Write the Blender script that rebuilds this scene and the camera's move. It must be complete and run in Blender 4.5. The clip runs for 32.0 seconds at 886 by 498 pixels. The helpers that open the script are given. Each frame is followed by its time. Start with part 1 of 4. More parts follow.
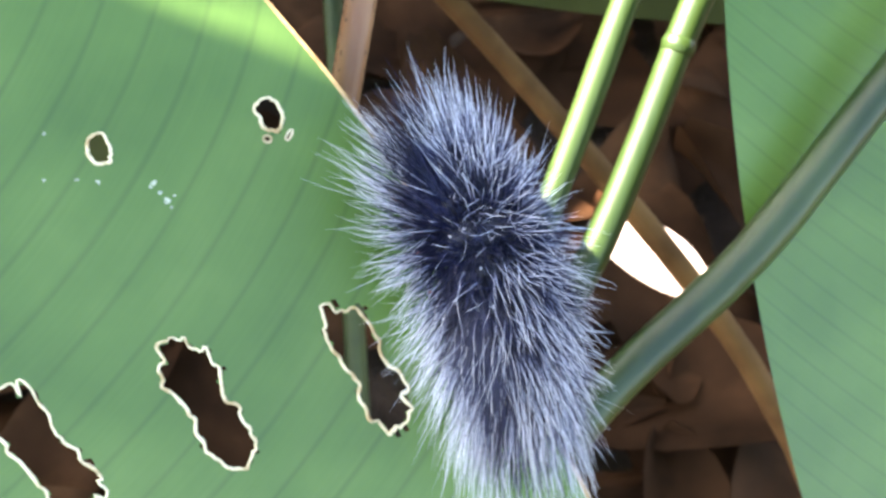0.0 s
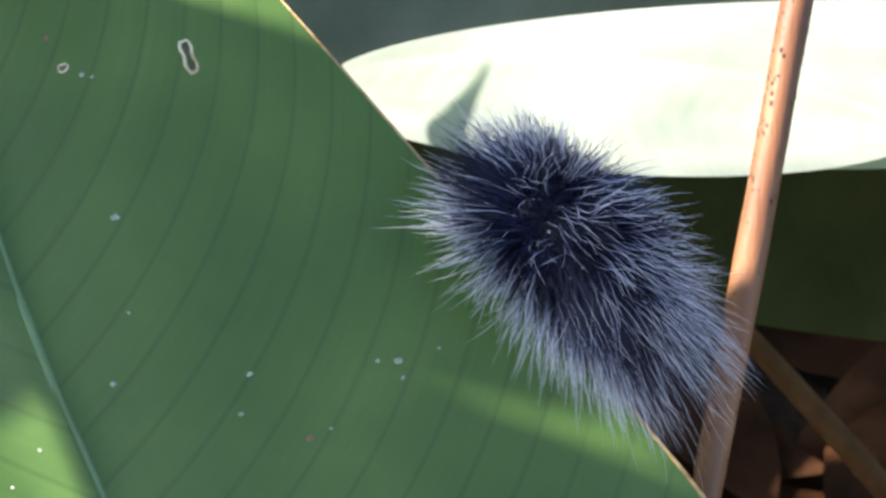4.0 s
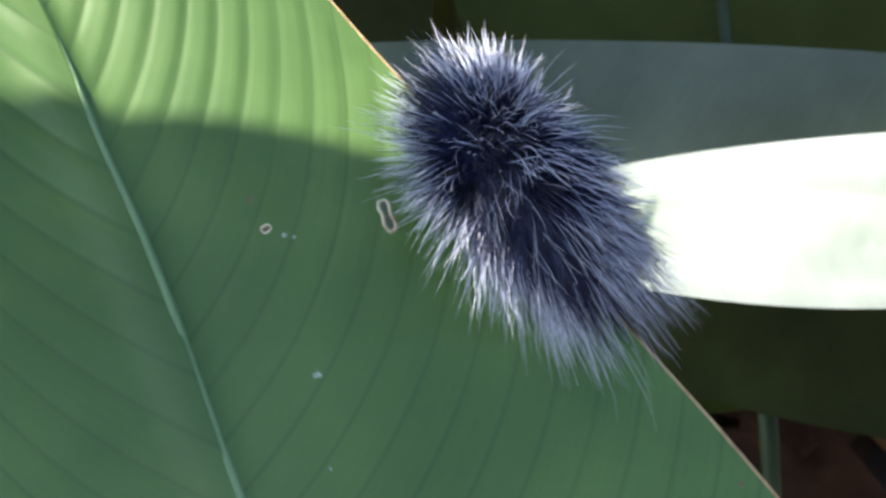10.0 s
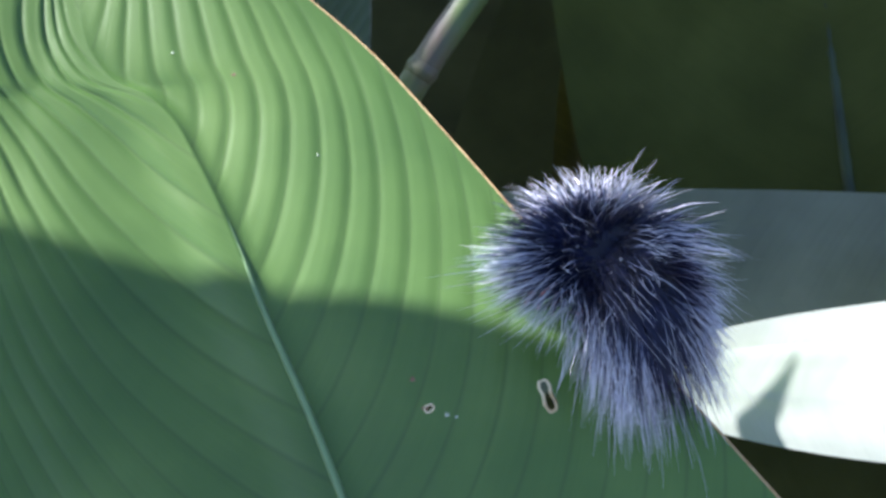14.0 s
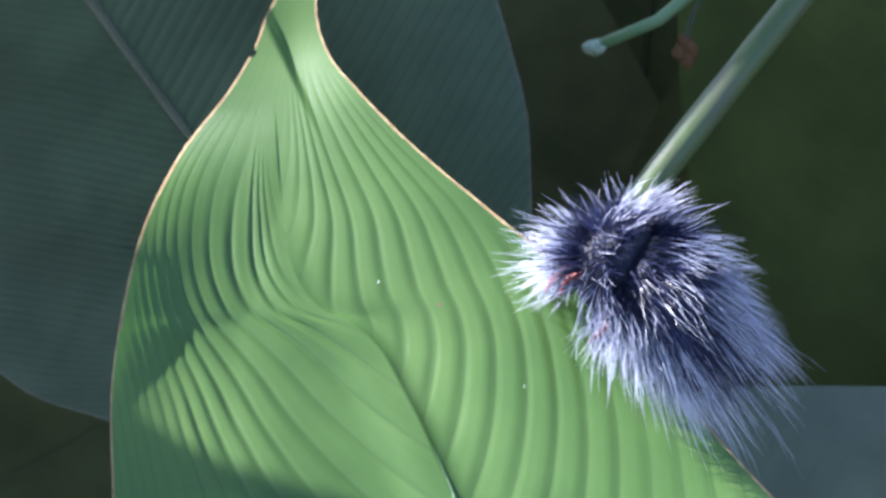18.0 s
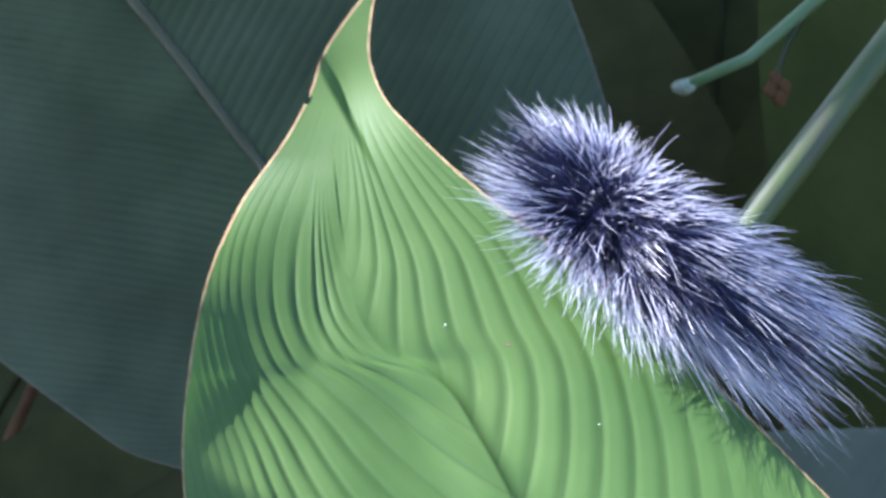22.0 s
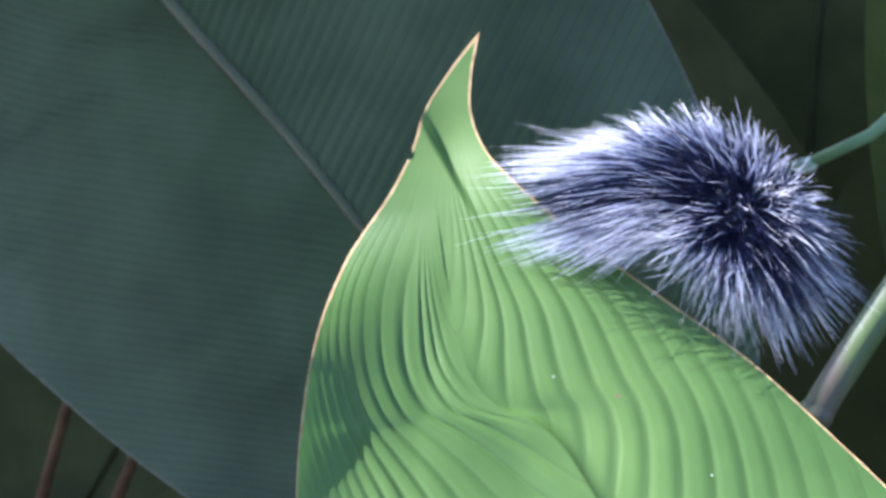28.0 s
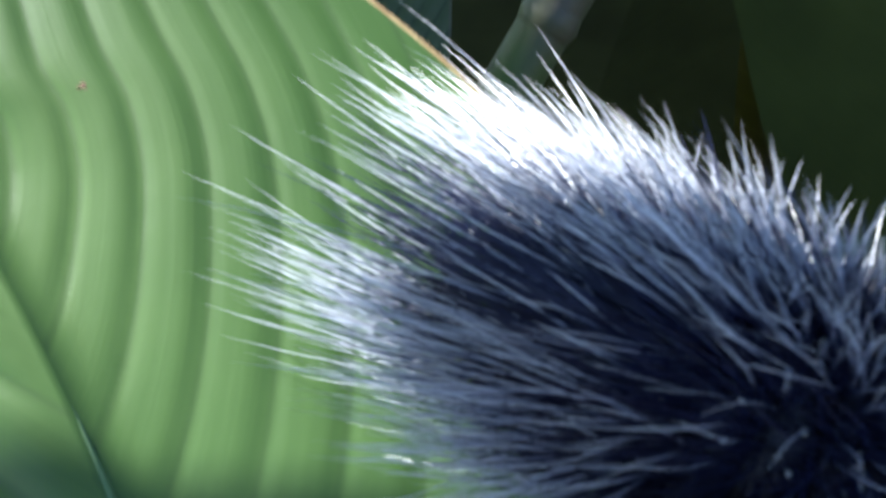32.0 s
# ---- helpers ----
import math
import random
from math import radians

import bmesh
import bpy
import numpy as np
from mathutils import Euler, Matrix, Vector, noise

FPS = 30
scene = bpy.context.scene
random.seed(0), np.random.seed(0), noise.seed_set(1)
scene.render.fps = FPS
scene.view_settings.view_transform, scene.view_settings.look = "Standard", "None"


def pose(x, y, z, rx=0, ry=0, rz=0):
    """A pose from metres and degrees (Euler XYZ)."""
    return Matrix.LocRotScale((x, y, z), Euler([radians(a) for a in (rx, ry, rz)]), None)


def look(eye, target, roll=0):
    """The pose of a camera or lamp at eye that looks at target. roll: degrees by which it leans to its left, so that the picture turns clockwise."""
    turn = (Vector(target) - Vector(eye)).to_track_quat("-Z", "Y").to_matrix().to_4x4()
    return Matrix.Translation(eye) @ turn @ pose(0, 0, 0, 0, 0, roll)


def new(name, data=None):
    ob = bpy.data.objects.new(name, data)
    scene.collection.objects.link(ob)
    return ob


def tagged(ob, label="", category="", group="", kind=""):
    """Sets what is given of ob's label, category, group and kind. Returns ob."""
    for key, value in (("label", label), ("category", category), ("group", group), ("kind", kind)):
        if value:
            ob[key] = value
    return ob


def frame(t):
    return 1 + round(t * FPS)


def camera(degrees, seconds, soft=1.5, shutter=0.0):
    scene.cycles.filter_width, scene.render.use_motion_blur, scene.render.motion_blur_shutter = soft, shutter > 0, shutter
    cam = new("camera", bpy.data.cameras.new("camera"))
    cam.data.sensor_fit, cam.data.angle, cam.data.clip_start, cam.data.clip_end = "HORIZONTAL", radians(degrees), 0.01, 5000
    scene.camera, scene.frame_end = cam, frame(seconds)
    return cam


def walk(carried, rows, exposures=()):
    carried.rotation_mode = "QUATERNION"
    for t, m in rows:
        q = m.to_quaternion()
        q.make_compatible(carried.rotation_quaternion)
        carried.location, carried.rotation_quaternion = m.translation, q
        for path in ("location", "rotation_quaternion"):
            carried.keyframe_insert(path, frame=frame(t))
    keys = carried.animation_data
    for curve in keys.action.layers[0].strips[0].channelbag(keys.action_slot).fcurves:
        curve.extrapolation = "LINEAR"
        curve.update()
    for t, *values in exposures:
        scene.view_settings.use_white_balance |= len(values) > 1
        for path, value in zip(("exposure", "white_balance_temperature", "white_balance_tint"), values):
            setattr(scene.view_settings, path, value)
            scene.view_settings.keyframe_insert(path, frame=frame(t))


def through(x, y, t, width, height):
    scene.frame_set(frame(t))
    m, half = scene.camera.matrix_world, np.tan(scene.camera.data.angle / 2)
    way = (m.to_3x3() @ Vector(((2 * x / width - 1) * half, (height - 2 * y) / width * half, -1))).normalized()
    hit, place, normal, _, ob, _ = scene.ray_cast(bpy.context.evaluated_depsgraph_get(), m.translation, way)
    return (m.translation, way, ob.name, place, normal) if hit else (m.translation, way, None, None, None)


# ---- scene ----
cam = camera(36.0, 32.0, soft=2.5, shutter=0.5)
cam.data.dof.use_dof, cam.data.dof.focus_distance, cam.data.dof.aperture_fstop = True, 0.117, 100.0

# The close-up is laid out in a leaning space: x to the right, y away from the eye, z up along the leaf.
# It leans 45 degrees, so that the eye looks down on the plants; the ground is at 0.
LEAN = pose(0, 0, 0.42, -45, 0, 0)
TURN_RATE = 0.8 / 0.165
# seconds, x, z, distance, roll in radians: the camera turns with its way (see camera_pose)
EYE_ROWS = [
    (0, 0.03213, -0.03298, 0.16318, -0.0065),
    (0.5, 0.03106, -0.02972, 0.16303, -0.0003),
    (1, 0.02683, -0.02419, 0.16324, -0.0035),
    (1.5, 0.01994, -0.02064, 0.16097, -0.0246),
    (2, 0.01710, -0.01638, 0.16113, 0.0050),
    (2.5, 0.01285, -0.01416, 0.16181, 0.0059),
    (3, 0.01042, -0.00899, 0.16324, 0.0003),
    (3.5, 0.00660, -0.00531, 0.16519, -0.0062),
    (4, 0.00686, -0.00429, 0.16412, -0.0050),
    (4.5, 0.00681, -0.00410, 0.16538, 0.0006),
    (6.5, 0.00602, -0.00356, 0.16457, -0.0024),
    (7, 0.00642, -0.00411, 0.16544, 0.0001),
    (7.5, 0.00635, -0.00416, 0.16565, 0.0005),
    (8, 0.00542, -0.00406, 0.16483, 0.0006),
    (8.5, 0.00180, -0.00242, 0.16462, 0.0004),
    (9, 0.00017, 0.00014, 0.16499, 0.0000),
    (9.5, -0.00292, 0.00250, 0.16597, -0.0072),
    (10, -0.00629, 0.00633, 0.16591, -0.0136),
    (10.5, -0.00886, 0.01013, 0.16843, -0.0096),
    (11, -0.01418, 0.01437, 0.16914, -0.0117),
    (11.5, -0.01560, 0.01747, 0.17038, -0.0120),
    (12, -0.01625, 0.01984, 0.17051, -0.0126),
    (12.5, -0.01619, 0.01944, 0.16999, -0.0079),
    (13, -0.01624, 0.01855, 0.17005, -0.0006),
    (13.5, -0.01585, 0.01840, 0.17034, -0.0072),
    (15.5, -0.02348, 0.02265, 0.17180, -0.0125),
    (16, -0.02546, 0.02779, 0.16837, 0.0146),
    (16.5, -0.02938, 0.02959, 0.17145, -0.0063),
    (17, -0.02946, 0.03378, 0.17104, -0.0173),
    (17.5, -0.02908, 0.03458, 0.17296, 0.0090),
    (18, -0.02935, 0.03530, 0.17591, -0.0085),
    (18.5, -0.02937, 0.03570, 0.17798, -0.0199),
    (19, -0.02915, 0.03663, 0.17266, -0.0116),
    (19.5, -0.02898, 0.03685, 0.17403, -0.0164),
    (20, -0.02988, 0.03708, 0.17247, -0.0229),
    (20.5, -0.03019, 0.03723, 0.17082, -0.0241),
    (21, -0.03053, 0.03737, 0.17240, -0.0298),
    (21.5, -0.03403, 0.03767, 0.17285, -0.0296),
    (22, -0.03685, 0.03943, 0.17450, -0.0215),
    (22.5, -0.03781, 0.04065, 0.17553, -0.0176),
    (23, -0.04048, 0.04182, 0.18181, -0.0255),
    (23.5, -0.04536, 0.04345, 0.17925, -0.0226),
    (24, -0.04607, 0.04360, 0.18495, -0.0240),
    (24.5, -0.04597, 0.04429, 0.18379, -0.0270),
    (25, -0.04530, 0.04502, 0.18384, -0.0276),
    (25.5, -0.04541, 0.04569, 0.18218, -0.0297),
    (27.5, -0.04540, 0.04670, 0.17759, -0.0329),
    (28, -0.04642, 0.04669, 0.17770, -0.0341),
    (28.5, -0.04856, 0.04793, 0.16400, -0.0163),
    (29, -0.04271, 0.04411, 0.14904, -0.0301),
    (29.5, -0.04355, 0.04603, 0.13398, -0.0265),
    (30, -0.03691, 0.04305, 0.11363, -0.0350),
    (30.5, -0.03398, 0.04143, 0.10916, -0.0290),
    (31, -0.02782, 0.03773, 0.09851, -0.0299),
    (31.6, -0.02699, 0.03509, 0.08200, -0.0299),
    (31.8, -0.02891, 0.03352, 0.07550, -0.0299),
    (32, -0.03081, 0.03063, 0.06873, -0.0316),
]


def camera_pose(x, z, distance, roll):
    pan, tilt = x * TURN_RATE, z * TURN_RATE
    eye = Vector((x, -distance, z))
    ahead = Vector((math.sin(pan) * math.cos(tilt), math.cos(pan) * math.cos(tilt), math.sin(tilt)))
    return LEAN @ look(eye, eye + ahead, math.degrees(roll))


walk(cam, [(t, camera_pose(x, z, d, r)) for t, x, z, d, r in EYE_ROWS], exposures=[
    (0, 4.05, 7300, 11), (1, 3.8, 7200, 15), (2, 3.75, 7100, 15), (3, 3.58, 6900, 14), (4, 2.55, 6700, 14), (9, 2.55, 6500, 15), (13, 2.36, 5950, 18), (17, 2.38, 5600, 21), (19, 2.45, 5500, 22), (24, 2.5, 5500, 24),
    (28, 2.62, 5500, 23), (29, 2.35, 5500, 20), (30, 1.85, 5600, 13), (32, 1.92, 5850, 7),
])

# ---- light: sun from the upper left through the leaves, blue sky in the shade ----
SUN_WAY = Vector((0.1006, 0.0425, -0.0958))
sun_world = (LEAN.to_3x3() @ SUN_WAY).normalized()
sun = new("sun", bpy.data.lights.new("sun", "SUN"))
sun.data.energy, sun.data.angle, sun.data.color = 4.5, radians(0.3), (1.0, 0.95, 0.88)
sun.matrix_world = look((0, 0, 3), Vector((0, 0, 3)) + sun_world)
world = bpy.data.worlds.new("sky")
scene.world = world
world.use_nodes = True
wn = world.node_tree.nodes
sky = wn.new("ShaderNodeTexSky")
sky.sky_type, sky.sun_disc = "NISHITA", False
sky.sun_elevation = math.asin(-sun_world.z)
sky.sun_rotation = math.atan2(-sun_world.x, -sun_world.y)
wn["Background"].inputs["Strength"].default_value = 0.067
world.node_tree.links.new(sky.outputs[0], wn["Background"].inputs["Color"])


# ---- materials ----
def material(name):
    m = bpy.data.materials.new(name)
    m.use_nodes = True
    t = m.node_tree
    return m, t.nodes, t.links, t.nodes["Principled BSDF"]


def ramp(nodes, stops):
    r = nodes.new("ShaderNodeValToRGB")
    e = r.color_ramp.elements
    while len(e) < len(stops):
        e.new(0.5)
    for el, (p, c) in zip(e, stops):
        el.position, el.color = p, (*c, 1)
    return r


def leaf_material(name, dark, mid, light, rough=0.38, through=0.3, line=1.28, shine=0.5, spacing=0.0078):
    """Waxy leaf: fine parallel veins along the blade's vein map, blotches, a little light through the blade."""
    m, n, k, p = material(name)
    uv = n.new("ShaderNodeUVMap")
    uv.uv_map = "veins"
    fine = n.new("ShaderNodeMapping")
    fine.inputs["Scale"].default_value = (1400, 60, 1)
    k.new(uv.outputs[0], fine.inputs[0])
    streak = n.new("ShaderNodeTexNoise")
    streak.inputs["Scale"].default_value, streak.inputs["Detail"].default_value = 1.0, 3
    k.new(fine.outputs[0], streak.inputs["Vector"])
    pos = n.new("ShaderNodeTexCoord")
    blot = n.new("ShaderNodeTexNoise")
    blot.inputs["Scale"].default_value, blot.inputs["Detail"].default_value = 38, 5
    k.new(pos.outputs["Object"], blot.inputs["Vector"])
    mix = n.new("ShaderNodeMix")
    mix.inputs[0].default_value = 0.13
    k.new(blot.outputs[0], mix.inputs[2])
    k.new(streak.outputs[0], mix.inputs[3])
    r = ramp(n, [(0.34, dark), (0.5, mid), (0.66, light)])
    k.new(mix.outputs[0], r.inputs[0])
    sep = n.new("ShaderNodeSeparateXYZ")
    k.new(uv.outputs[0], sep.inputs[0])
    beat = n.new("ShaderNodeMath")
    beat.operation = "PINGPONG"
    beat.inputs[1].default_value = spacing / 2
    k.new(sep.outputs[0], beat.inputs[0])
    # a line value below 1 paints crease shade over the veins' own colour
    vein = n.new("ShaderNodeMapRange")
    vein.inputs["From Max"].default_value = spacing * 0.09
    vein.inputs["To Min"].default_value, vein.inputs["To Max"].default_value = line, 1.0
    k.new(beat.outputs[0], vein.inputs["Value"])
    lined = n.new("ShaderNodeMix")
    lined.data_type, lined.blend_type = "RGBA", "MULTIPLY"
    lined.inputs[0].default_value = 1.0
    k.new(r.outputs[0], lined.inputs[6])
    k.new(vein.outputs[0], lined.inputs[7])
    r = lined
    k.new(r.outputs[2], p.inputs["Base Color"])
    p.inputs["Roughness"].default_value = rough
    p.inputs["Specular IOR Level"].default_value = shine
    spec = n.new("ShaderNodeTexNoise")
    spec.inputs["Scale"].default_value = 900
    k.new(pos.outputs["Object"], spec.inputs["Vector"])
    add = n.new("ShaderNodeMath")
    add.operation = "MULTIPLY_ADD"
    add.inputs[1].default_value = 0.5
    k.new(spec.outputs[0], add.inputs[0])
    k.new(streak.outputs[0], add.inputs[2])
    bump = n.new("ShaderNodeBump")
    bump.inputs["Strength"].default_value, bump.inputs["Distance"].default_value = 0.1, 0.0002
    k.new(add.outputs[0], bump.inputs["Height"])
    k.new(bump.outputs[0], p.inputs["Normal"])
    tr = n.new("ShaderNodeBsdfTranslucent")
    gain = n.new("ShaderNodeMix")
    gain.data_type, gain.blend_type = "RGBA", "MULTIPLY"
    gain.inputs[0].default_value = 1.0
    gain.inputs[7].default_value = (1.6, 1.9, 0.7, 1)
    k.new(r.outputs[2], gain.inputs[6])
    k.new(gain.outputs[2], tr.inputs["Color"])
    sh = n.new("ShaderNodeMixShader")
    sh.inputs[0].default_value = through
    k.new(p.outputs[0], sh.inputs[1])
    k.new(tr.outputs[0], sh.inputs[2])
    k.new(sh.outputs[0], n["Material Output"].inputs["Surface"])
    return m


def plain_material(name, stops, scale=60, rough=0.6, bump_size=0.0004, strength=0.4, stretch=(1, 1, 1), shine=0.5):
    m, n, k, p = material(name)
    pos = n.new("ShaderNodeTexCoord")
    mp = n.new("ShaderNodeMapping")
    mp.inputs["Scale"].default_value = stretch
    k.new(pos.outputs["Object"], mp.inputs[0])
    a = n.new("ShaderNodeTexNoise")
    a.inputs["Scale"].default_value, a.inputs["Detail"].default_value = scale, 6
    k.new(mp.outputs[0], a.inputs["Vector"])
    r = ramp(n, stops)
    k.new(a.outputs[0], r.inputs[0])
    k.new(r.outputs[0], p.inputs["Base Color"])
    p.inputs["Roughness"].default_value = rough
    p.inputs["Specular IOR Level"].default_value = shine
    b = n.new("ShaderNodeTexNoise")
    b.inputs["Scale"].default_value, b.inputs["Detail"].default_value = scale * 8, 4
    k.new(mp.outputs[0], b.inputs["Vector"])
    bump = n.new("ShaderNodeBump")
    bump.inputs["Strength"].default_value, bump.inputs["Distance"].default_value = strength, bump_size
    k.new(b.outputs[0], bump.inputs["Height"])
    k.new(bump.outputs[0], p.inputs["Normal"])
    return m


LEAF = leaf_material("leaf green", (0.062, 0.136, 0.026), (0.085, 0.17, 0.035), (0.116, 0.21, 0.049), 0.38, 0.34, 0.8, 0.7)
# lit copy of the leaf: the sun's glare is put into a paler colour
LEAF_GLARE = leaf_material("waxy leaf paled for sun glare", (0.28, 0.32, 0.26), (0.36, 0.4, 0.335), (0.45, 0.49, 0.42), 0.4, 0.2, 0.98)
# shaded copy of the leaf: shade is toned into the base colour
LEAF_SHADE = leaf_material("shade toned leaf", (0.046, 0.062, 0.031), (0.064, 0.086, 0.045), (0.084, 0.11, 0.063), 0.5, 0.12, 0.78, 0.36)
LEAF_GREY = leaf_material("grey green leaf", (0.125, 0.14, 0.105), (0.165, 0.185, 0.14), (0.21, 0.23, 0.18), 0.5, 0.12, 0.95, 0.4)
# two leaf greens darkened to stand in for the clump's deep shade
LEAF_OLIVE_SHADE = leaf_material("olive leaf darkened for shade", (0.042, 0.051, 0.011), (0.06, 0.072, 0.015), (0.078, 0.091, 0.021), 0.7, 0.2, 0.95, 0.15)
LEAF_DEEP_SHADE = leaf_material("leaf green darkened for deep shade", (0.036, 0.039, 0.013), (0.051, 0.055, 0.018), (0.068, 0.073, 0.025), 0.7, 0.25, 0.95, 0.15)
MIDRIB = plain_material("pale green midrib", [(0.3, (0.115, 0.205, 0.08)), (0.7, (0.165, 0.265, 0.115))], 120, 0.5)
# copy of the midrib, dulled in colour for leaves standing in shade
MIDRIB_DULL = plain_material("midrib dulled for shade", [(0.3, (0.075, 0.075, 0.04)), (0.7, (0.105, 0.105, 0.06))], 120, 0.5)
MARGIN = plain_material("dry brown margin", [(0.3, (0.3, 0.16, 0.06)), (0.7, (0.5, 0.36, 0.16))], 700, 0.7)
RIM = plain_material("chewed cream rim", [(0.35, (0.45, 0.32, 0.15)), (0.55, (0.78, 0.69, 0.45))], 400, 0.8)
SPECK = plain_material("pale speck", [(0.4, (0.25, 0.31, 0.2)), (0.6, (0.44, 0.5, 0.37))], 2000, 0.7)
SPECK_BROWN = plain_material("brown speck", [(0.4, (0.16, 0.1, 0.05)), (0.6, (0.26, 0.16, 0.09))], 2000, 0.8)
CANE = plain_material("dry tan cane", [(0.35, (0.12, 0.045, 0.018)), (0.55, (0.2, 0.085, 0.036)), (0.7, (0.27, 0.13, 0.06))], 130, 0.5, 0.0003, 0.5, (1, 1, 0.25))
CANE_SPOT = plain_material("dark cane speckle", [(0.4, (0.03, 0.015, 0.008)), (0.6, (0.08, 0.04, 0.02))], 900, 0.8)
# stalk green darkened in place of the shade that falls on the stems
STALK = plain_material("green stalk darkened for shade", [(0.35, (0.013, 0.029, 0.005)), (0.65, (0.027, 0.05, 0.01))], 90, 0.4, 0.0003, 0.3, (1, 1, 0.2))
STALK_DARK = plain_material("dark stalk", [(0.35, (0.015, 0.03, 0.008)), (0.65, (0.035, 0.06, 0.018))], 90, 0.5)
# the dark green stands in for shade; the purple flush is the petiole's own
PETIOLE = plain_material("purple flushed petiole", [(0.35, (0.045, 0.08, 0.02)), (0.52, (0.08, 0.12, 0.038)), (0.66, (0.1, 0.075, 0.065))], 55, 0.5, 0.0003, 0.3, (1, 1, 0.3))
DRY = plain_material("dead tan stem", [(0.35, (0.09, 0.042, 0.016)), (0.65, (0.18, 0.092, 0.036))], 60, 0.8, shine=0.2)
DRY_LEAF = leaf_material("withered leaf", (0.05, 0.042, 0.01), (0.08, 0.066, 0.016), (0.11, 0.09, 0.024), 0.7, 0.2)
# pale pink in place of a patch of sun on the dead leaves
DEAD_SUN_FLECK = leaf_material("dead leaf paled as a sun fleck", (0.5, 0.36, 0.3), (0.62, 0.48, 0.42), (0.75, 0.62, 0.56), 0.7, 0.2)
SOIL = plain_material("dark soil", [(0.3, (0.02, 0.014, 0.01)), (0.7, (0.07, 0.045, 0.03))], 30, 0.95, 0.004, 0.8, shine=0.1)
LITTER = plain_material("dead leaf", [(0.3, (0.018, 0.007, 0.002)), (0.55, (0.048, 0.019, 0.007)), (0.75, (0.11, 0.046, 0.018))], 26, 0.8, 0.0008, 0.5, shine=0.1)
BODY = plain_material("black caterpillar skin", [(0.35, (0.005, 0.006, 0.013)), (0.7, (0.016, 0.018, 0.04))], 500, 0.5, 0.0003, 0.6)
HEAD = plain_material("shiny black head", [(0.35, (0.008, 0.008, 0.012)), (0.7, (0.03, 0.025, 0.03))], 700, 0.25)
LEG = plain_material("red leg", [(0.35, (0.35, 0.06, 0.05)), (0.7, (0.55, 0.2, 0.16))], 900, 0.4)
WART = plain_material("white wart", [(0.35, (0.6, 0.6, 0.6)), (0.7, (0.85, 0.85, 0.85))], 900, 0.3)
HAIR_DARK = plain_material("dark hair", [(0.35, (0.006, 0.007, 0.018)), (0.7, (0.02, 0.025, 0.075))], 300, 0.35, 0.00001, 0.0, shine=0.3)


def hair_material(name, stops, rough):
    """Hair that changes colour from its root (0) to its end (1)."""
    m, n, k, p = material(name)
    uv = n.new("ShaderNodeUVMap")
    uv.uv_map = "strand"
    sep = n.new("ShaderNodeSeparateXYZ")
    k.new(uv.outputs[0], sep.inputs[0])
    r = ramp(n, stops)
    k.new(sep.outputs[0], r.inputs[0])
    k.new(r.outputs[0], p.inputs["Base Color"])
    p.inputs["Roughness"].default_value = rough
    p.inputs["Specular IOR Level"].default_value = 0.8
    tr = n.new("ShaderNodeBsdfTranslucent")
    k.new(r.outputs[0], tr.inputs["Color"])
    sh = n.new("ShaderNodeMixShader")
    sh.inputs[0].default_value = 0.45
    k.new(p.outputs[0], sh.inputs[1])
    k.new(tr.outputs[0], sh.inputs[2])
    k.new(sh.outputs[0], n["Material Output"].inputs["Surface"])
    return m


HAIR_PALE = hair_material("silver hair", [(0.0, (0.008, 0.009, 0.026)), (0.3, (0.026, 0.03, 0.08)), (0.5, (0.4, 0.43, 0.57)), (0.8, (0.9, 0.92, 0.98))], 0.3)


# ---- building helpers ----
def mesh_from(name, verts, faces, mats, index=None, smooth=True):
    me = bpy.data.meshes.new(name)
    me.from_pydata([tuple(v) for v in verts], [], faces)
    for m in (mats if isinstance(mats, (list, tuple)) else [mats]):
        me.materials.append(m)
    if index is not None:
        me.polygons.foreach_set("material_index", index)
    me.polygons.foreach_set("use_smooth", [smooth] * len(me.polygons))
    me.update()
    return me


def part(name, me, parent, label="", at=None):
    ob = new(name, me)
    ob.parent = parent
    if at is not None:
        ob.matrix_basis = at
    return tagged(ob, label)


def thing(name, at, label, category, group="", kind=""):
    ob = new(name)
    ob.empty_display_size = 0.01
    ob.matrix_basis = at
    return tagged(ob, label, category, group, kind)


def curve_at(points, fractions):
    """Places along a smooth line through points, at fractions of its length."""
    p = np.array(points, float)
    chord = np.linalg.norm(np.diff(p, axis=0), axis=1) + 1e-9
    way = np.diff(p, axis=0) / chord[:, None]
    tan = np.vstack([way[:1], (way[:-1] * chord[1:, None] + way[1:] * chord[:-1, None]) / (chord[1:] + chord[:-1])[:, None], way[-1:]])
    fine = []
    for i in range(len(p) - 1):
        for s in np.linspace(0, 1, 12, endpoint=False):
            fine.append((2 * s ** 3 - 3 * s * s + 1) * p[i] + (s ** 3 - 2 * s * s + s) * chord[i] * tan[i]
                        + (3 * s * s - 2 * s ** 3) * p[i + 1] + (s ** 3 - s * s) * chord[i] * tan[i + 1])
    fine.append(p[-1])
    fine = np.array(fine)
    run = np.concatenate([[0], np.cumsum(np.linalg.norm(np.diff(fine, axis=0), axis=1))])
    want = np.array(fractions) * run[-1]
    return np.stack([np.interp(want, run, fine[:, j]) for j in range(p.shape[1])], 1)


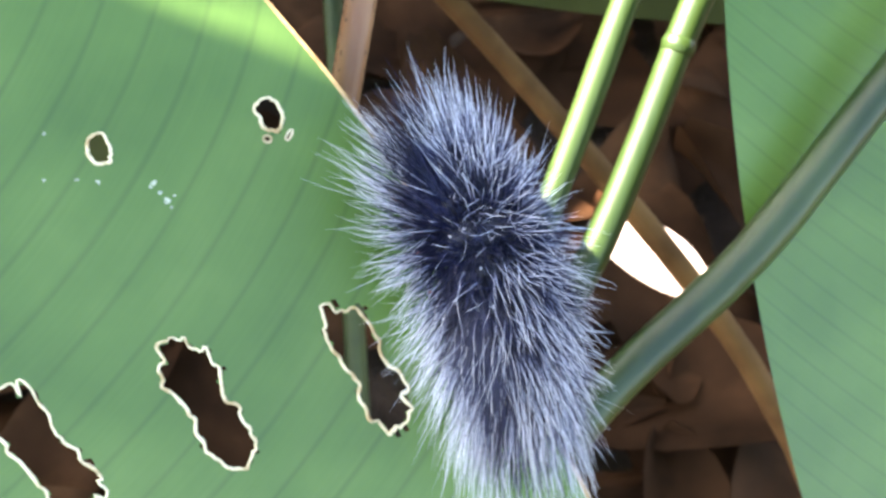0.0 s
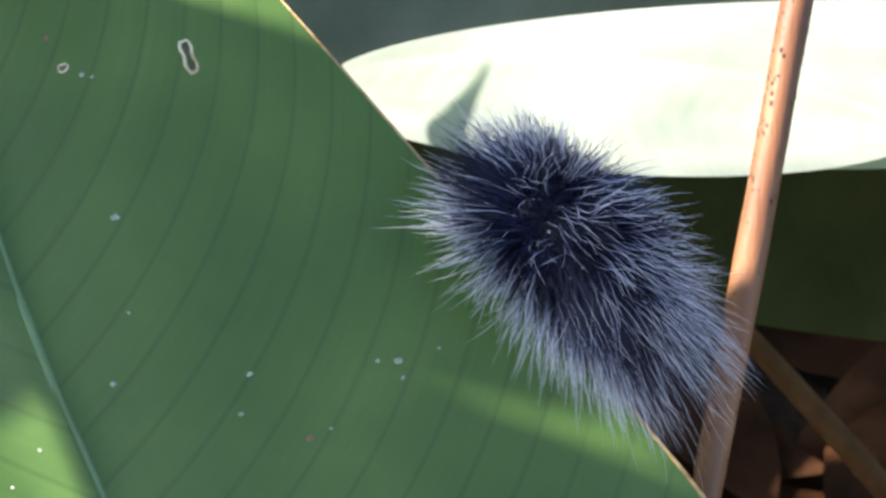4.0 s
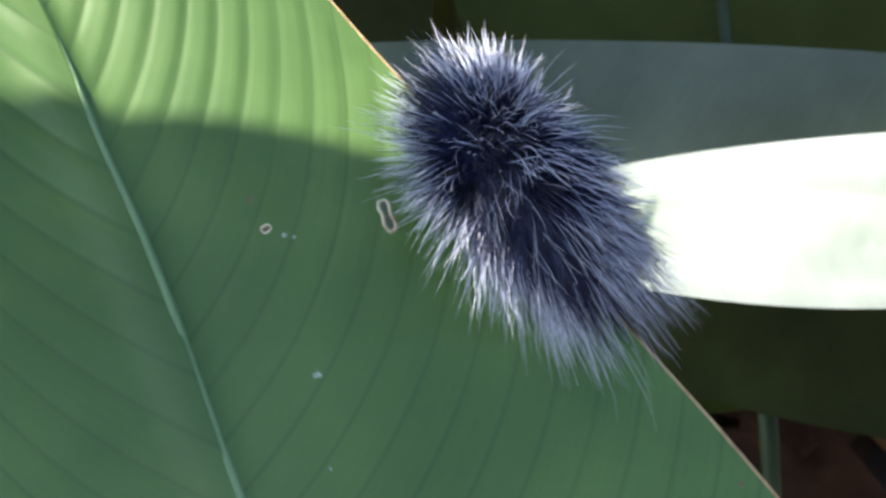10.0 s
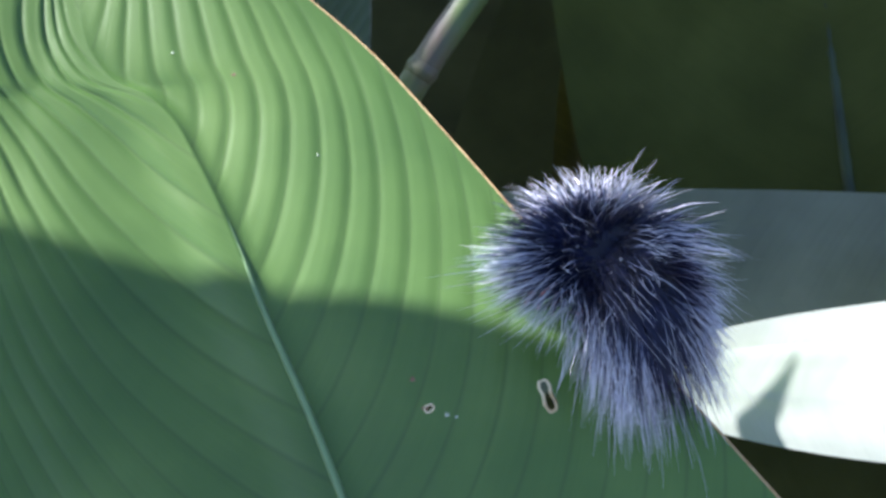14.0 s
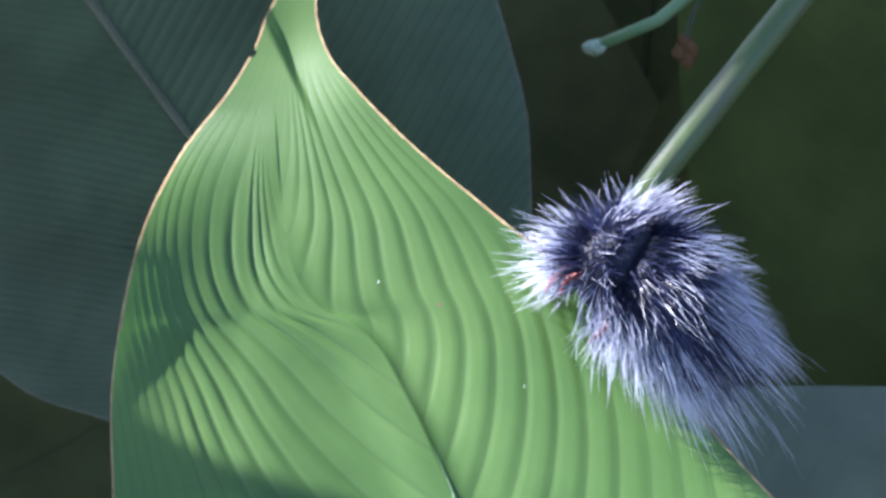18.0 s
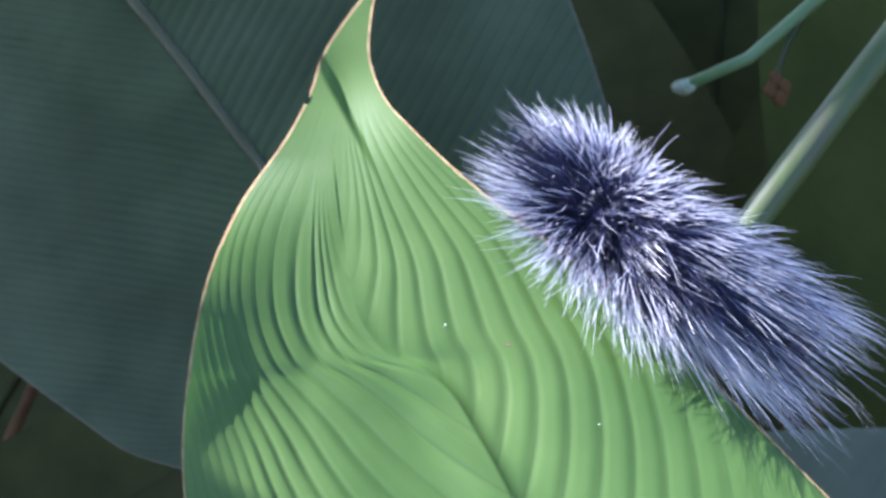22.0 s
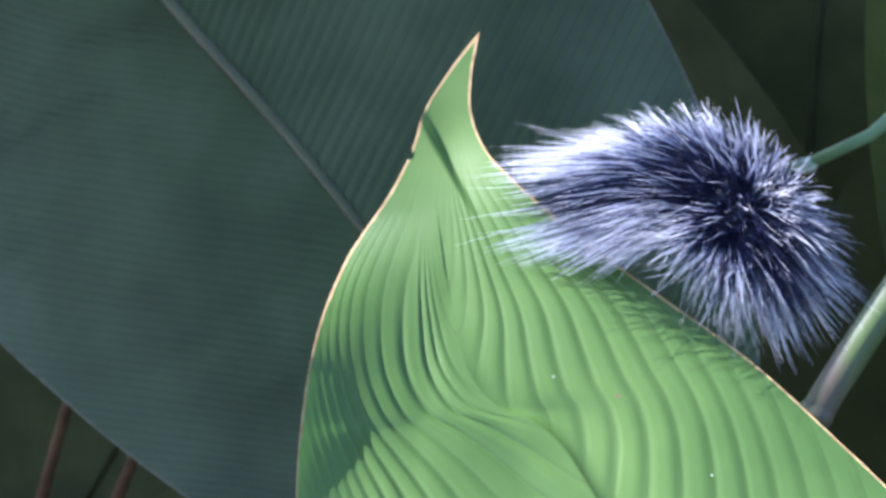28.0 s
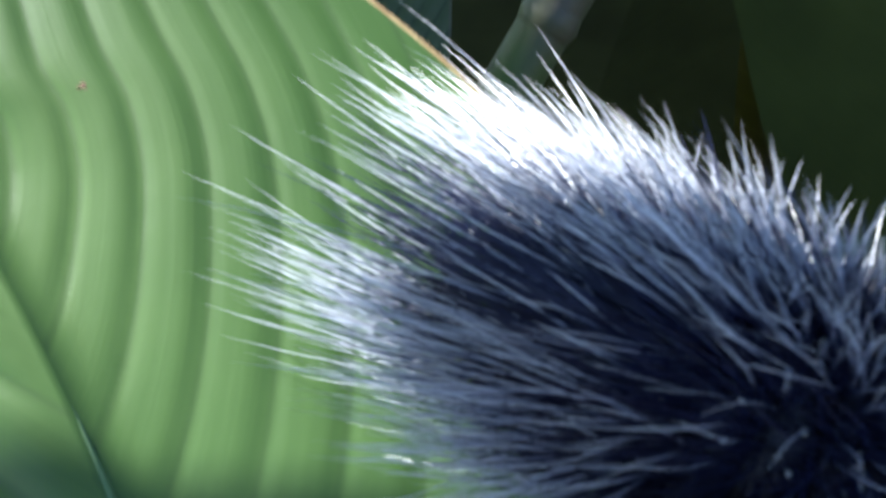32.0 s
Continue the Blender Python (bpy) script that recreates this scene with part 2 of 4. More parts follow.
def tube(name, points, radii, mat, sides=12, steps=40, wobble=0.0, seed=0):
    """A tapered round stem along a smooth line, closed at both ends."""
    rng = np.random.default_rng(seed)
    f = np.linspace(0, 1, steps)
    line = curve_at(points, f)
    rad = np.interp(f, np.linspace(0, 1, len(radii)), radii) * (1 + wobble * rng.normal(size=steps))
    tan = np.gradient(line, axis=0)
    tan /= np.linalg.norm(tan, axis=1)[:, None]
    ref = np.array([0.0, 1.0, 0.0]) if abs(tan[0][1]) < 0.9 else np.array([1.0, 0.0, 0.0])
    verts, faces = [], []
    for c, t, r in zip(line, tan, rad):
        u = np.cross(t, ref)
        u /= np.linalg.norm(u)
        w = np.cross(t, u)
        for j in range(sides):
            a = 2 * math.pi * j / sides
            verts.append(c + r * (math.cos(a) * u + math.sin(a) * w))
    for i in range(steps - 1):
        for j in range(sides):
            q = (j + 1) % sides
            faces.append((i * sides + j, i * sides + q, (i + 1) * sides + q, (i + 1) * sides + j))
    faces.append(tuple(range(sides))[::-1])
    faces.append(tuple((steps - 1) * sides + j for j in range(sides)))
    return mesh_from(name, verts, faces, mat)


def ball(name, centre, size, mat, rings=8, sides=12, rough=0.0, seed=1):
    rng = np.random.default_rng(seed)
    verts, faces = [], []
    for i in range(rings + 1):
        a = math.pi * i / rings
        for j in range(sides):
            b = 2 * math.pi * j / sides
            k = 1 + rough * rng.normal()
            verts.append((centre[0] + size[0] * math.cos(a) * k, centre[1] + size[1] * math.sin(a) * math.cos(b) * k, centre[2] + size[2] * math.sin(a) * math.sin(b) * k))
    for i in range(rings):
        for j in range(sides):
            q = (j + 1) % sides
            faces.append((i * sides + j, (i + 1) * sides + j, (i + 1) * sides + q, i * sides + q))
    return mesh_from(name, verts, faces, mat)


def blade_mesh(name, mid, left, right, vein, relief, mats, nu, nv, cut=None, depth=0.0, margin=0.0):
    """A leaf blade between three smooth lines from tip to base. vein(side, x, z, d, v): the vein map. relief(...): depth in y.
    cut(x, z): 0 keeps, 1 cuts a piece away, 2 gives it the dry rim."""
    fr = np.linspace(0, 1, nu + 1)
    m, l, r = curve_at(mid, fr), curve_at(left, fr), curve_at(right, fr)
    verts, maps, faces, index = [], [], [], []
    for i in range(nu + 1):
        for j in range(-nv, nv + 1):
            v = abs(j) / nv
            edge = r[i] if j > 0 else l[i]
            q = m[i] + (edge - m[i]) * v
            d = np.hypot(q[0] - m[i][0], q[1] - m[i][1])
            ph = vein(j > 0, q[0], q[1], d, v, fr[i])
            y = relief(j > 0, q[0], q[1], d, v, fr[i], ph)
            # depth is taken along the line of sight, so that the outline keeps its place
            deep = (y - depth) / 0.17
            verts.append((q[0] + (q[0] + 0.4 * q[1]) * deep, y, q[1] + 0.57 * q[1] * deep))
            maps.append((ph, d))
    w = 2 * nv + 1
    for i in range(nu):
        for j in range(2 * nv):
            f = (i * w + j, (i + 1) * w + j, (i + 1) * w + j + 1, i * w + j + 1)
            edge = (l if j < nv else r)[i]
            rest = (1 - abs(j + 0.5 - nv) / nv) * np.hypot(*(edge - m[i]))
            mi = 1 if (j == 0 or j == 2 * nv - 1 or rest < margin) else 0
            if cut:
                c = cut(sum(verts[a][0] for a in f) / 4, sum(verts[a][2] for a in f) / 4)
                if c == 1:
                    continue
                if c == 2:
                    mi = 2
            faces.append(f)
            index.append(mi)
    me = mesh_from(name, verts, faces, mats, index)
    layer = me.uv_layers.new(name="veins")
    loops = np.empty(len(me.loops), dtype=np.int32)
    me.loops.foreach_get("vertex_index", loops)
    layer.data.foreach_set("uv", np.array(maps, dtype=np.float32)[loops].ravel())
    return me


def smoothstep(a, b, x):
    t = min(max((x - a) / (b - a), 0.0), 1.0)
    return t * t * (3 - 2 * t)


# ---- ground and litter ----
def ground():
    verts, faces = [], []
    rng = np.random.default_rng(4)
    rings = [0.0, 0.15, 0.3, 0.5, 0.8, 1.3, 2.2, 4, 9, 25, 80, 300]
    sides = 40
    verts.append((0, 0.3, 0))
    for r in rings[1:]:
        for j in range(sides):
            a = 2 * math.pi * j / sides
            verts.append((r * math.cos(a), 0.3 + r * math.sin(a), 0.012 * rng.normal() if r < 3 else 0))
    for j in range(sides):
        faces.append((0, 1 + j, 1 + (j + 1) % sides))
    for i in range(len(rings) - 2):
        for j in range(sides):
            q = (j + 1) % sides
            faces.append((1 + i * sides + j, 1 + (i + 1) * sides + j, 1 + (i + 1) * sides + q, 1 + i * sides + q))
    ob = new("ground", mesh_from("ground", verts, faces, SOIL))
    tagged(ob, "dark bare soil under leaf litter", "ground", kind="structure")


def litter():
    """Dead leaves lying over each other on the soil, one sheet of many curled blades."""
    rng = np.random.default_rng(7)
    verts, faces = [], []
    for n in range(900):
        cx, cy = rng.uniform(-0.55, 0.65), rng.uniform(-0.35, 1.0)
        size, wide, turn = rng.uniform(0.03, 0.09), rng.uniform(0.25, 0.5), rng.uniform(0, 2 * math.pi)
        lift, curl, tip = rng.uniform(0.004, 0.03), rng.uniform(-0.5, 0.5), rng.uniform(-0.5, 0.5)
        base = len(verts)
        for i in range(9):
            u = i / 8
            w = size * wide * math.sin(math.pi * (0.04 + 0.93 * u)) ** 0.8
            for j in (-1, -0.5, 0, 0.5, 1):
                a, b = (u - 0.5) * 2 * size, j * w
                z = lift + curl * size * 0.5 * (j * j) + tip * size * (u - 0.5) + 0.15 * size * math.sin(5 * u + n)
                verts.append((cx + a * math.cos(turn) - b * math.sin(turn), cy + a * math.sin(turn) + b * math.cos(turn), max(z, 0.003)))
        for i in range(8):
            for j in range(4):
                k = base + i * 5 + j
                faces.append((k, k + 1, k + 6, k + 5))
    ob = new("leaf_litter", mesh_from("leaf_litter", verts, faces, LITTER))
    tagged(ob, "brown dead leaves lying over dark soil", "leaf litter", kind="stuff")


# ---- the leaf that the caterpillar walks on ----
PIVOT = (0.02, -0.08)
TIP = (-0.0747, 0.1116)
RIGHT = [TIP, (-0.0760, 0.105), (-0.0762, 0.0995), (-0.0740, 0.093), (-0.0700, 0.0880), (-0.0625, 0.080), (-0.0508, 0.0696), (-0.0414, 0.0612),
         (-0.0300, 0.0485), (-0.0185, 0.0350), (-0.0068, 0.0222), (0.0107, 0.0022), (0.0229, -0.0119), (0.0366, -0.0287), (0.0449, -0.0390),
         (0.0540, -0.0525), (0.0610, -0.0640), (0.0767, -0.0921), (0.086, -0.115), (0.090, -0.14), (0.083, -0.17), (0.05, -0.205)]
LEFT = [TIP, (-0.0797, 0.1055), (-0.0832, 0.1000), (-0.0846, 0.0955), (-0.0877, 0.0894), (-0.0945, 0.080), (-0.0998, 0.069), (-0.1025, 0.057),
        (-0.1036, 0.047), (-0.1032, 0.0349), (-0.1026, 0.0186), (-0.100, 0.0), (-0.096, -0.02), (-0.088, -0.045), (-0.075, -0.075), (-0.055, -0.11),
        (-0.03, -0.15), (0.0, -0.18), (0.05, -0.205)]
MID = [TIP, (-0.0795, 0.1), (-0.0815, 0.091), (-0.0811, 0.081), (-0.0797, 0.0705), (-0.0775, 0.0615), (-0.0742, 0.0574), (-0.0698, 0.0553), (-0.0664, 0.0522), (-0.0630, 0.0465), (-0.058, 0.0363),
       (-0.0535, 0.0254), (-0.0484, 0.0141), (-0.0440, 0.0028), (-0.0386, -0.0129), (-0.0342, -0.0245), (-0.0290, -0.0370), (-0.0228, -0.0542),
       (-0.012, -0.09), (0.002, -0.13), (0.02, -0.165), (0.05, -0.205)]
line_x = {}
for key, line in (("mid", MID), ("left", LEFT), ("right", RIGHT)):
    q = curve_at(line, np.linspace(0, 1, 400))
    order = np.argsort(q[:, 1])
    line_x[key] = (q[order, 1], q[order, 0])


def across(key, z):
    return float(np.interp(z, *line_x[key]))


BACK = 0.12
FOLD = (-0.0808, 0.0941, 0.416, -0.909)  # middle and way of the fold
NOTCH = (-0.0887, 0.0977)


def soft_step(x):
    """x where it is positive, else 0, with a rounded corner."""
    return 0.5 * (x + math.sqrt(x * x + 0.0006))


def host_vein(is_right, x, z, d, v, u):
    """Side veins leave the midrib at a slant, sweep up beside it and close up towards the tip."""
    if is_right:
        return 0.42 * (u + 0.115 * v + 0.045 * v * v + 1.1 * soft_step(0.13 - u) * smoothstep(0.0, 0.4, v))
    spread = 0.45 + 0.55 * smoothstep(0.1, 0.2, u)
    return 0.3 * (u + spread * (0.155 * v + 0.22 * v ** 3) + 1.5 * soft_step(0.17 - u) * smoothstep(0.0, 0.3, v))


def host_relief(is_right, x, z, d, v, u, ph):
    lam = 0.0078
    q = ph + 0.0006 * noise.noise((ph * 60, v * 2.0, 0.4)) + 0.0002 * noise.noise((x * 90, z * 90, 2.2))
    uneven = 0.45 + 1.1 * abs(noise.noise((math.floor(q / lam) * 3.7, 0.5, 0.2)))
    rise = 0.00013 + 0.00018 * smoothstep(0.0, 0.06, z) * uneven
    rise += 0.00008 * math.exp(-((x + 0.075) / 0.018) ** 2) * math.exp(-((z - 0.064) / 0.014) ** 2)
    rise *= 1 - (0.4 * smoothstep(0.4, 0.9, v) if is_right else 0)
    rise *= 1 - 0.55 * math.exp(-(d / 0.011) ** 2) * smoothstep(0.05, 0.07, z)
    fade = smoothstep(0.0, 0.004, d) * (smoothstep(1.0, 0.86, v) if v < 1 else 0) * smoothstep(0.05, 0.115, u)
    inset = (1 - v) * (across("mid", z) - across("left", z))
    if not is_right:
        fade *= (0.3 + 1.3 * smoothstep(0.007, 0.016, inset)) * smoothstep(0.05, 0.14, u) * (1 - 0.6 * smoothstep(0.27, 0.4, u))
    f = (q / lam) % 1.0 if is_right else 1.0 - (q / lam) % 1.0
    g = f / 0.58 if f < 0.58 else (1 - f) / 0.42
    wave = 1 - (1 - g) ** 2.6
    y = -rise * fade * (wave + 0.06 * math.sin(4 * math.pi * f))
    # the blade leans back towards the tip and falls away beside the midrib, and its outer margin rolls up
    y += BACK * max(z, 0.0)
    if is_right:
        y += 0.0025 * (d / 0.05) ** 2 + 0.0011 * (d / 0.0034) * math.exp(1 - d / 0.0034) * smoothstep(0.12, 0.19, u)
    else:
        y += (0.0012 * smoothstep(0.001, 0.008, d) - 0.0028 * smoothstep(0.008, 0.034, d)) * smoothstep(0.062, 0.04, z)
        # the outer margin curls up and shades the blade inside it
        y -= 0.006 * (max(0.019 - inset, 0.0) / 0.019) ** 1.6 * smoothstep(0.086, 0.064, z) * smoothstep(-0.04, 0.01, z)
    y += 0.0008 * noise.noise((x * 40, z * 40, 1.3))
    # the fold below the tip
    e = (x - FOLD[0]) * FOLD[2] + (z - FOLD[1]) * FOLD[3]
    w = -(x - FOLD[0]) * FOLD[3] + (z - FOLD[1]) * FOLD[2]
    y += 0.0012 * smoothstep(-0.0005, 0.0007, w) * math.exp(-(max(w, 0.0) / 0.0055) ** 2) * math.exp(-(e / 0.0085) ** 2)
    if z > 0.085:
        y += 0.10 * min(d, 0.008) * smoothstep(0.085, 0.1, z) * (1 if is_right else -1)
    return y


HOLES = [  # x, z, half length, half width, tilt in degrees, waist
    (0.0171, -0.0467, 0.0018, 0.0012, -70, 0.0), (0.0372, -0.0430, 0.0022, 0.0014, -60, 0.1), (-0.0183, 0.0158, 0.0022, 0.0008, -68, 0.35), (-0.0016, -0.0499, 0.0014, 0.0009, -65, 0.0),
    (0.0287, -0.0783, 0.0092, 0.0035, -60, 0.3), (0.0488, -0.0752, 0.0096, 0.0033, -60, 0.35), (0.0088, -0.0825, 0.0102, 0.0036, -52, 0.3),
    (0.0368, -0.0460, 0.0005, 0.0004, 0, 0), (0.0395, -0.0456, 0.0007, 0.0003, 60, 0), (-0.0332, 0.0143, 0.0006, 0.0004, 30, 0)]


def hole_value(x, z, hole):
    """Below 1 inside the hole; the edge is ragged as chewing leaves it."""
    hx, hz, a, b, tilt, waist = hole
    t = radians(tilt)
    e, f = ((x - hx) * math.cos(t) + (z - hz) * math.sin(t)) / a, (-(x - hx) * math.sin(t) + (z - hz) * math.cos(t)) / b
    wide = 1 - waist * math.exp(-(e / 0.35) ** 2)
    rag = 0.32 * noise.noise((x * 600, z * 600, 0)) + 0.16 * noise.noise((x * 1900, z * 1900, 3))
    return (abs(e) ** 2.6 + (abs(f + 0.25 * math.sin(3 * e) * waist) / wide) ** 2.2) ** 0.45 + rag


def host_cut(x, z):
    if math.hypot(x - NOTCH[0], (z - NOTCH[1]) * 1.3) < 0.0011:
        return 1
    for hole in HOLES:
        if abs(x - hole[0]) < hole[2] + 0.003 and abs(z - hole[1]) < hole[2] + 0.003 and hole_value(x, z, hole) < 1:
            return 1
    return 0


def hole_edge(hole, height):
    """The line round a hole, lying on the blade."""
    hx, hz, a, b, tilt, waist = hole
    t, out = radians(tilt), []
    for k in range(73):
        w = 2 * math.pi * (k % 72) / 72
        reach = 0.25
        while reach < 1.8:
            e, f = a * reach * math.cos(w), b * reach * math.sin(w)
            x, z = hx + e * math.cos(t) - f * math.sin(t), hz + e * math.sin(t) + f * math.cos(t)
            if hole_value(x, z, hole) >= 1:
                break
            reach += 0.02
        out.append((x - PIVOT[0], height(x, z) - 0.00005, z - PIVOT[1]))
    return out


def speck(name, place, r, mat, parent, seed):
    """A raised irregular fleck on the leaf."""
    rng = np.random.default_rng(seed)
    x, y, z = place
    verts, faces = [(x, y - 0.00008, z)], []
    for j in range(9):
        a, k = 2 * math.pi * j / 9, r * rng.uniform(0.55, 1.3)
        verts.append((x + k * math.cos(a) * 1.2, y - 0.00003, z + k * math.sin(a)))
    for j in range(9):
        faces.append((0, 1 + j, 1 + (j + 1) % 9))
    return part(name, mesh_from(name, [(a - PIVOT[0], b, c - PIVOT[1]) for a, b, c in verts], faces, mat), parent)


def host_leaf():
    leaf = thing("canna_leaf", LEAN @ pose(PIVOT[0], 0, PIVOT[1]), "large green ribbed leaf with chewed holes and a brown margin", "leaf")
    blade = blade_mesh("blade", MID, LEFT, RIGHT, host_vein, host_relief, [LEAF, MARGIN, RIM], 700, 130, host_cut, margin=0.00034)
    spots = np.empty(len(blade.vertices) * 3, dtype=np.float32)
    blade.vertices.foreach_get("co", spots)
    spots = spots.reshape(-1, 3)

    def on_blade(x, z):
        deep = BACK * max(z, 0.0) / 0.17
        x, z = x + (x + 0.4 * z) * deep, z + 0.57 * z * deep
        return x, float(spots[np.argmin((spots[:, 0] - x) ** 2 + (spots[:, 2] - z) ** 2), 1]), z

    blade.transform(Matrix.Translation((-PIVOT[0], 0, -PIVOT[1])))
    part("blade", blade, leaf)
    for hole in HOLES:
        wide = 0.0002 if hole[2] > 0.001 else 0.00012
        part("hole_rim", tube("hole_rim", hole_edge(hole, lambda x, z: on_blade(x, z)[1]), [wide, wide * 1.2, wide * 0.8, wide * 1.3, wide], RIM, 6, 110, 0.16, 5), leaf, "cream chewed rim")
    rib = [(x + (x + 0.4 * z) * BACK * max(z, 0) / 0.17 - PIVOT[0], 0.0005 + BACK * max(z, 0), z + 0.57 * z * BACK * max(z, 0) / 0.17 - PIVOT[1]) for x, z in MID[7:]]
    part("midrib", tube("midrib", rib, [0.0001, 0.0005, 0.0007, 0.0008, 0.0011, 0.0015, 0.002, 0.003], MIDRIB, 10, 90), leaf, "pale green midrib")
    rng = np.random.default_rng(3)
    for i, (x, z, r, brown) in enumerate([(-0.0334, 0.0143, 0.0005, 1), (-0.0307, 0.0134, 0.0004, 0), (-0.0295, 0.0131, 0.0003, 0), (-0.035, 0.0178, 0.0005, 1), (-0.027, -0.0037, 0.0006, 0),
                                          (-0.0111, -0.0227, 0.0005, 0), (0.0069, -0.0213, 0.0006, 0), (0.0043, -0.0213, 0.0003, 0), (-0.0121, -0.0275, 0.0004, 0), (-0.0273, -0.0237, 0.0004, 0),
                                          (0.0248, -0.0179, 0.0004, 1), (-0.0584, 0.0577, 0.0005, 1), (-0.0473, 0.0468, 0.0003, 0), (-0.0666, 0.0609, 0.0003, 0), (0.0247, -0.0530, 0.0005, 0), (0.0239, -0.0520, 0.0004, 0), (0.0252, -0.0538, 0.0003, 0), (0.0228, -0.0513, 0.0003, 0), (0.0256, -0.0524, 0.0002, 0),
                                          (0.0232, -0.0508, 0.0005, 0), (0.0168, -0.0505, 0.0004, 0), (0.0144, -0.0502, 0.0003, 0), (0.011, -0.0447, 0.0003, 0), (-0.004, -0.0305, 0.0007, 1)]):
        speck("speck", on_blade(x, z), r * (0.6 if z > 0.02 else 0.75), SPECK_BROWN if brown else SPECK, leaf, i)
    for i in range(14):
        u = rng.uniform(0.3, 0.75)
        z = 0.02 - 0.1 * u
        x = rng.uniform(across("left", z) * 0.3 + across("mid", z) * 0.7, across("right", z) - 0.004)
        speck("speck", on_blade(x, z), rng.uniform(0.00012, 0.0003), SPECK, leaf, 100 + i)
    return leaf


# ---- other leaves of the clump ----
def lens_leaf(name, base, tip, width, label, mat, rib_mat, bow=0.0, sag=0.0, cup=0.1, full=0.75, lam=0.006, rise=0.0003, nu=120, nv=36, group="", face=(0, -1, 0), margin=None, petiole=None, tip_bias=1.0):
    """A long pointed leaf from base to tip. bow bends it sideways, sag along its face, cup lifts its margins."""
    base, tip, face = Vector(base), Vector(tip), Vector(face)
    along = tip - base
    size = along.length
    along.normalize()
    side = along.cross(face).normalized()
    up = side.cross(along).normalized()
    verts, maps, faces, index, spine = [], [], [], [], []
    for i in range(nu + 1):
        u = i / nu
        c = base + along * (u * size) + side * (bow * size * 4 * u * (1 - u)) - up * (sag * size * u * u)
        spine.append(c - up * 0.0005)
        w = width * math.sin(math.pi * min(1, 0.02 + 0.98 * u) ** tip_bias) ** full
        for j in range(-nv, nv + 1):
            v = j / nv
            d = abs(v) * w
            ph = u * size - (0.45 * d + 9 * d * d)
            ripple = -rise * abs(math.sin(math.pi * ph / lam)) ** 0.7 * (1 - abs(v) ** 6)
            lift = cup * d * abs(v) + 0.03 * width * noise.noise((u * 4, v * 2, size * 9))
            p = c + side * (v * w) + up * (lift - ripple)
            verts.append(p)
            maps.append((ph * 0.0078 / lam + (0.5 if j > 0 else 0), d))
    w = 2 * nv + 1
    for i in range(nu):
        for j in range(2 * nv):
            faces.append((i * w + j, i * w + j + 1, (i + 1) * w + j + 1, (i + 1) * w + j))
            index.append(1 if j in (0, 2 * nv - 1) and margin else 0)
    leaf = thing(name, LEAN @ Matrix.Translation(base), label, "leaf", group)
    me = mesh_from("blade", [v - base for v in verts], faces, [mat, margin or mat], index)
    layer = me.uv_layers.new(name="veins")
    loops = np.empty(len(me.loops), dtype=np.int32)
    me.loops.foreach_get("vertex_index", loops)
    layer.data.foreach_set("uv", np.array(maps, dtype=np.float32)[loops].ravel())
    part("blade", me, leaf)
    thick = width * 0.035
    part("midrib", tube("midrib", [tuple(s - base) for s in spine[::8]], [thick, thick * 0.7, thick * 0.45, thick * 0.12], rib_mat, 8, 50), leaf, "pale raised midrib")
    if petiole:
        line = [(0, 0, 0)] + [tuple(Vector(q) - base) for q in petiole]
        part("petiole", tube("petiole", line, [thick, thick * 1.5, thick * 1.8], STALK_DARK, 10, 50), leaf)
    return leaf


def stalk(name, points, radii, mat, label, category, group="", nodes=(), node_mat=None, speckles=False):
    """A stem from the soil up; points run downwards."""
    foot = Vector(points[-1])
    ob = thing(name, LEAN @ Matrix.Translation(foot), label, category, group)
    part("stem", tube("stem", [tuple(Vector(p) - foot) for p in points], radii, mat, 14, 80, 0.012, 3), ob)
    line = curve_at(points, np.linspace(0, 1, 101))
    if speckles:
        rng = random.Random(8)
        verts, faces = [], []
        for n in range(420):
            f = rng.uniform(0.0, 0.3)
            k = f * 100
            c = Vector(line[int(k)]).lerp(Vector(line[int(k) + 1]), k - int(k)) - foot
            r = float(np.interp(f, np.linspace(0, 1, len(radii)), radii)) * 1.012
            a = rng.choice((-1, -1, 1)) * rng.gauss(1.25, 0.4) - math.pi / 2
            w, h = rng.uniform(0.00008, 0.00022), rng.uniform(0.00012, 0.0004)
            base = len(verts)
            for da, dz in ((-1, -1), (1, -0.8), (0.8, 1), (-1, 0.9)):
                b = a + da * w / r
                verts.append((c.x + r * math.cos(b), c.y + r * math.sin(b), c.z + dz * h))
            faces.append((base, base + 1, base + 2, base + 3))
        tagged(part("speckles", mesh_from("speckles", verts, faces, CANE_SPOT), ob, "dark brown speckles"), kind="stuff")
    for f in nodes:
        c = Vector(line[round(f * 100)]) - foot
        r = float(np.interp(f, np.linspace(0, 1, len(radii)), radii))
        d = Vector(line[min(round(f * 100) + 1, 100)]) - Vector(line[max(round(f * 100) - 1, 0)])
        d.normalize()
        part("node_ring", tube("node_ring", [tuple(c - d * r * 0.5), tuple(c), tuple(c + d * r * 0.5)], [r * 1.0, r * 1.12, r * 1.0], node_mat or mat, 14, 7), ob)
    return ob


def floor_z(y):
    """The leaning height at which depth y meets the soil."""
    return y - 0.42 / math.sin(radians(45))


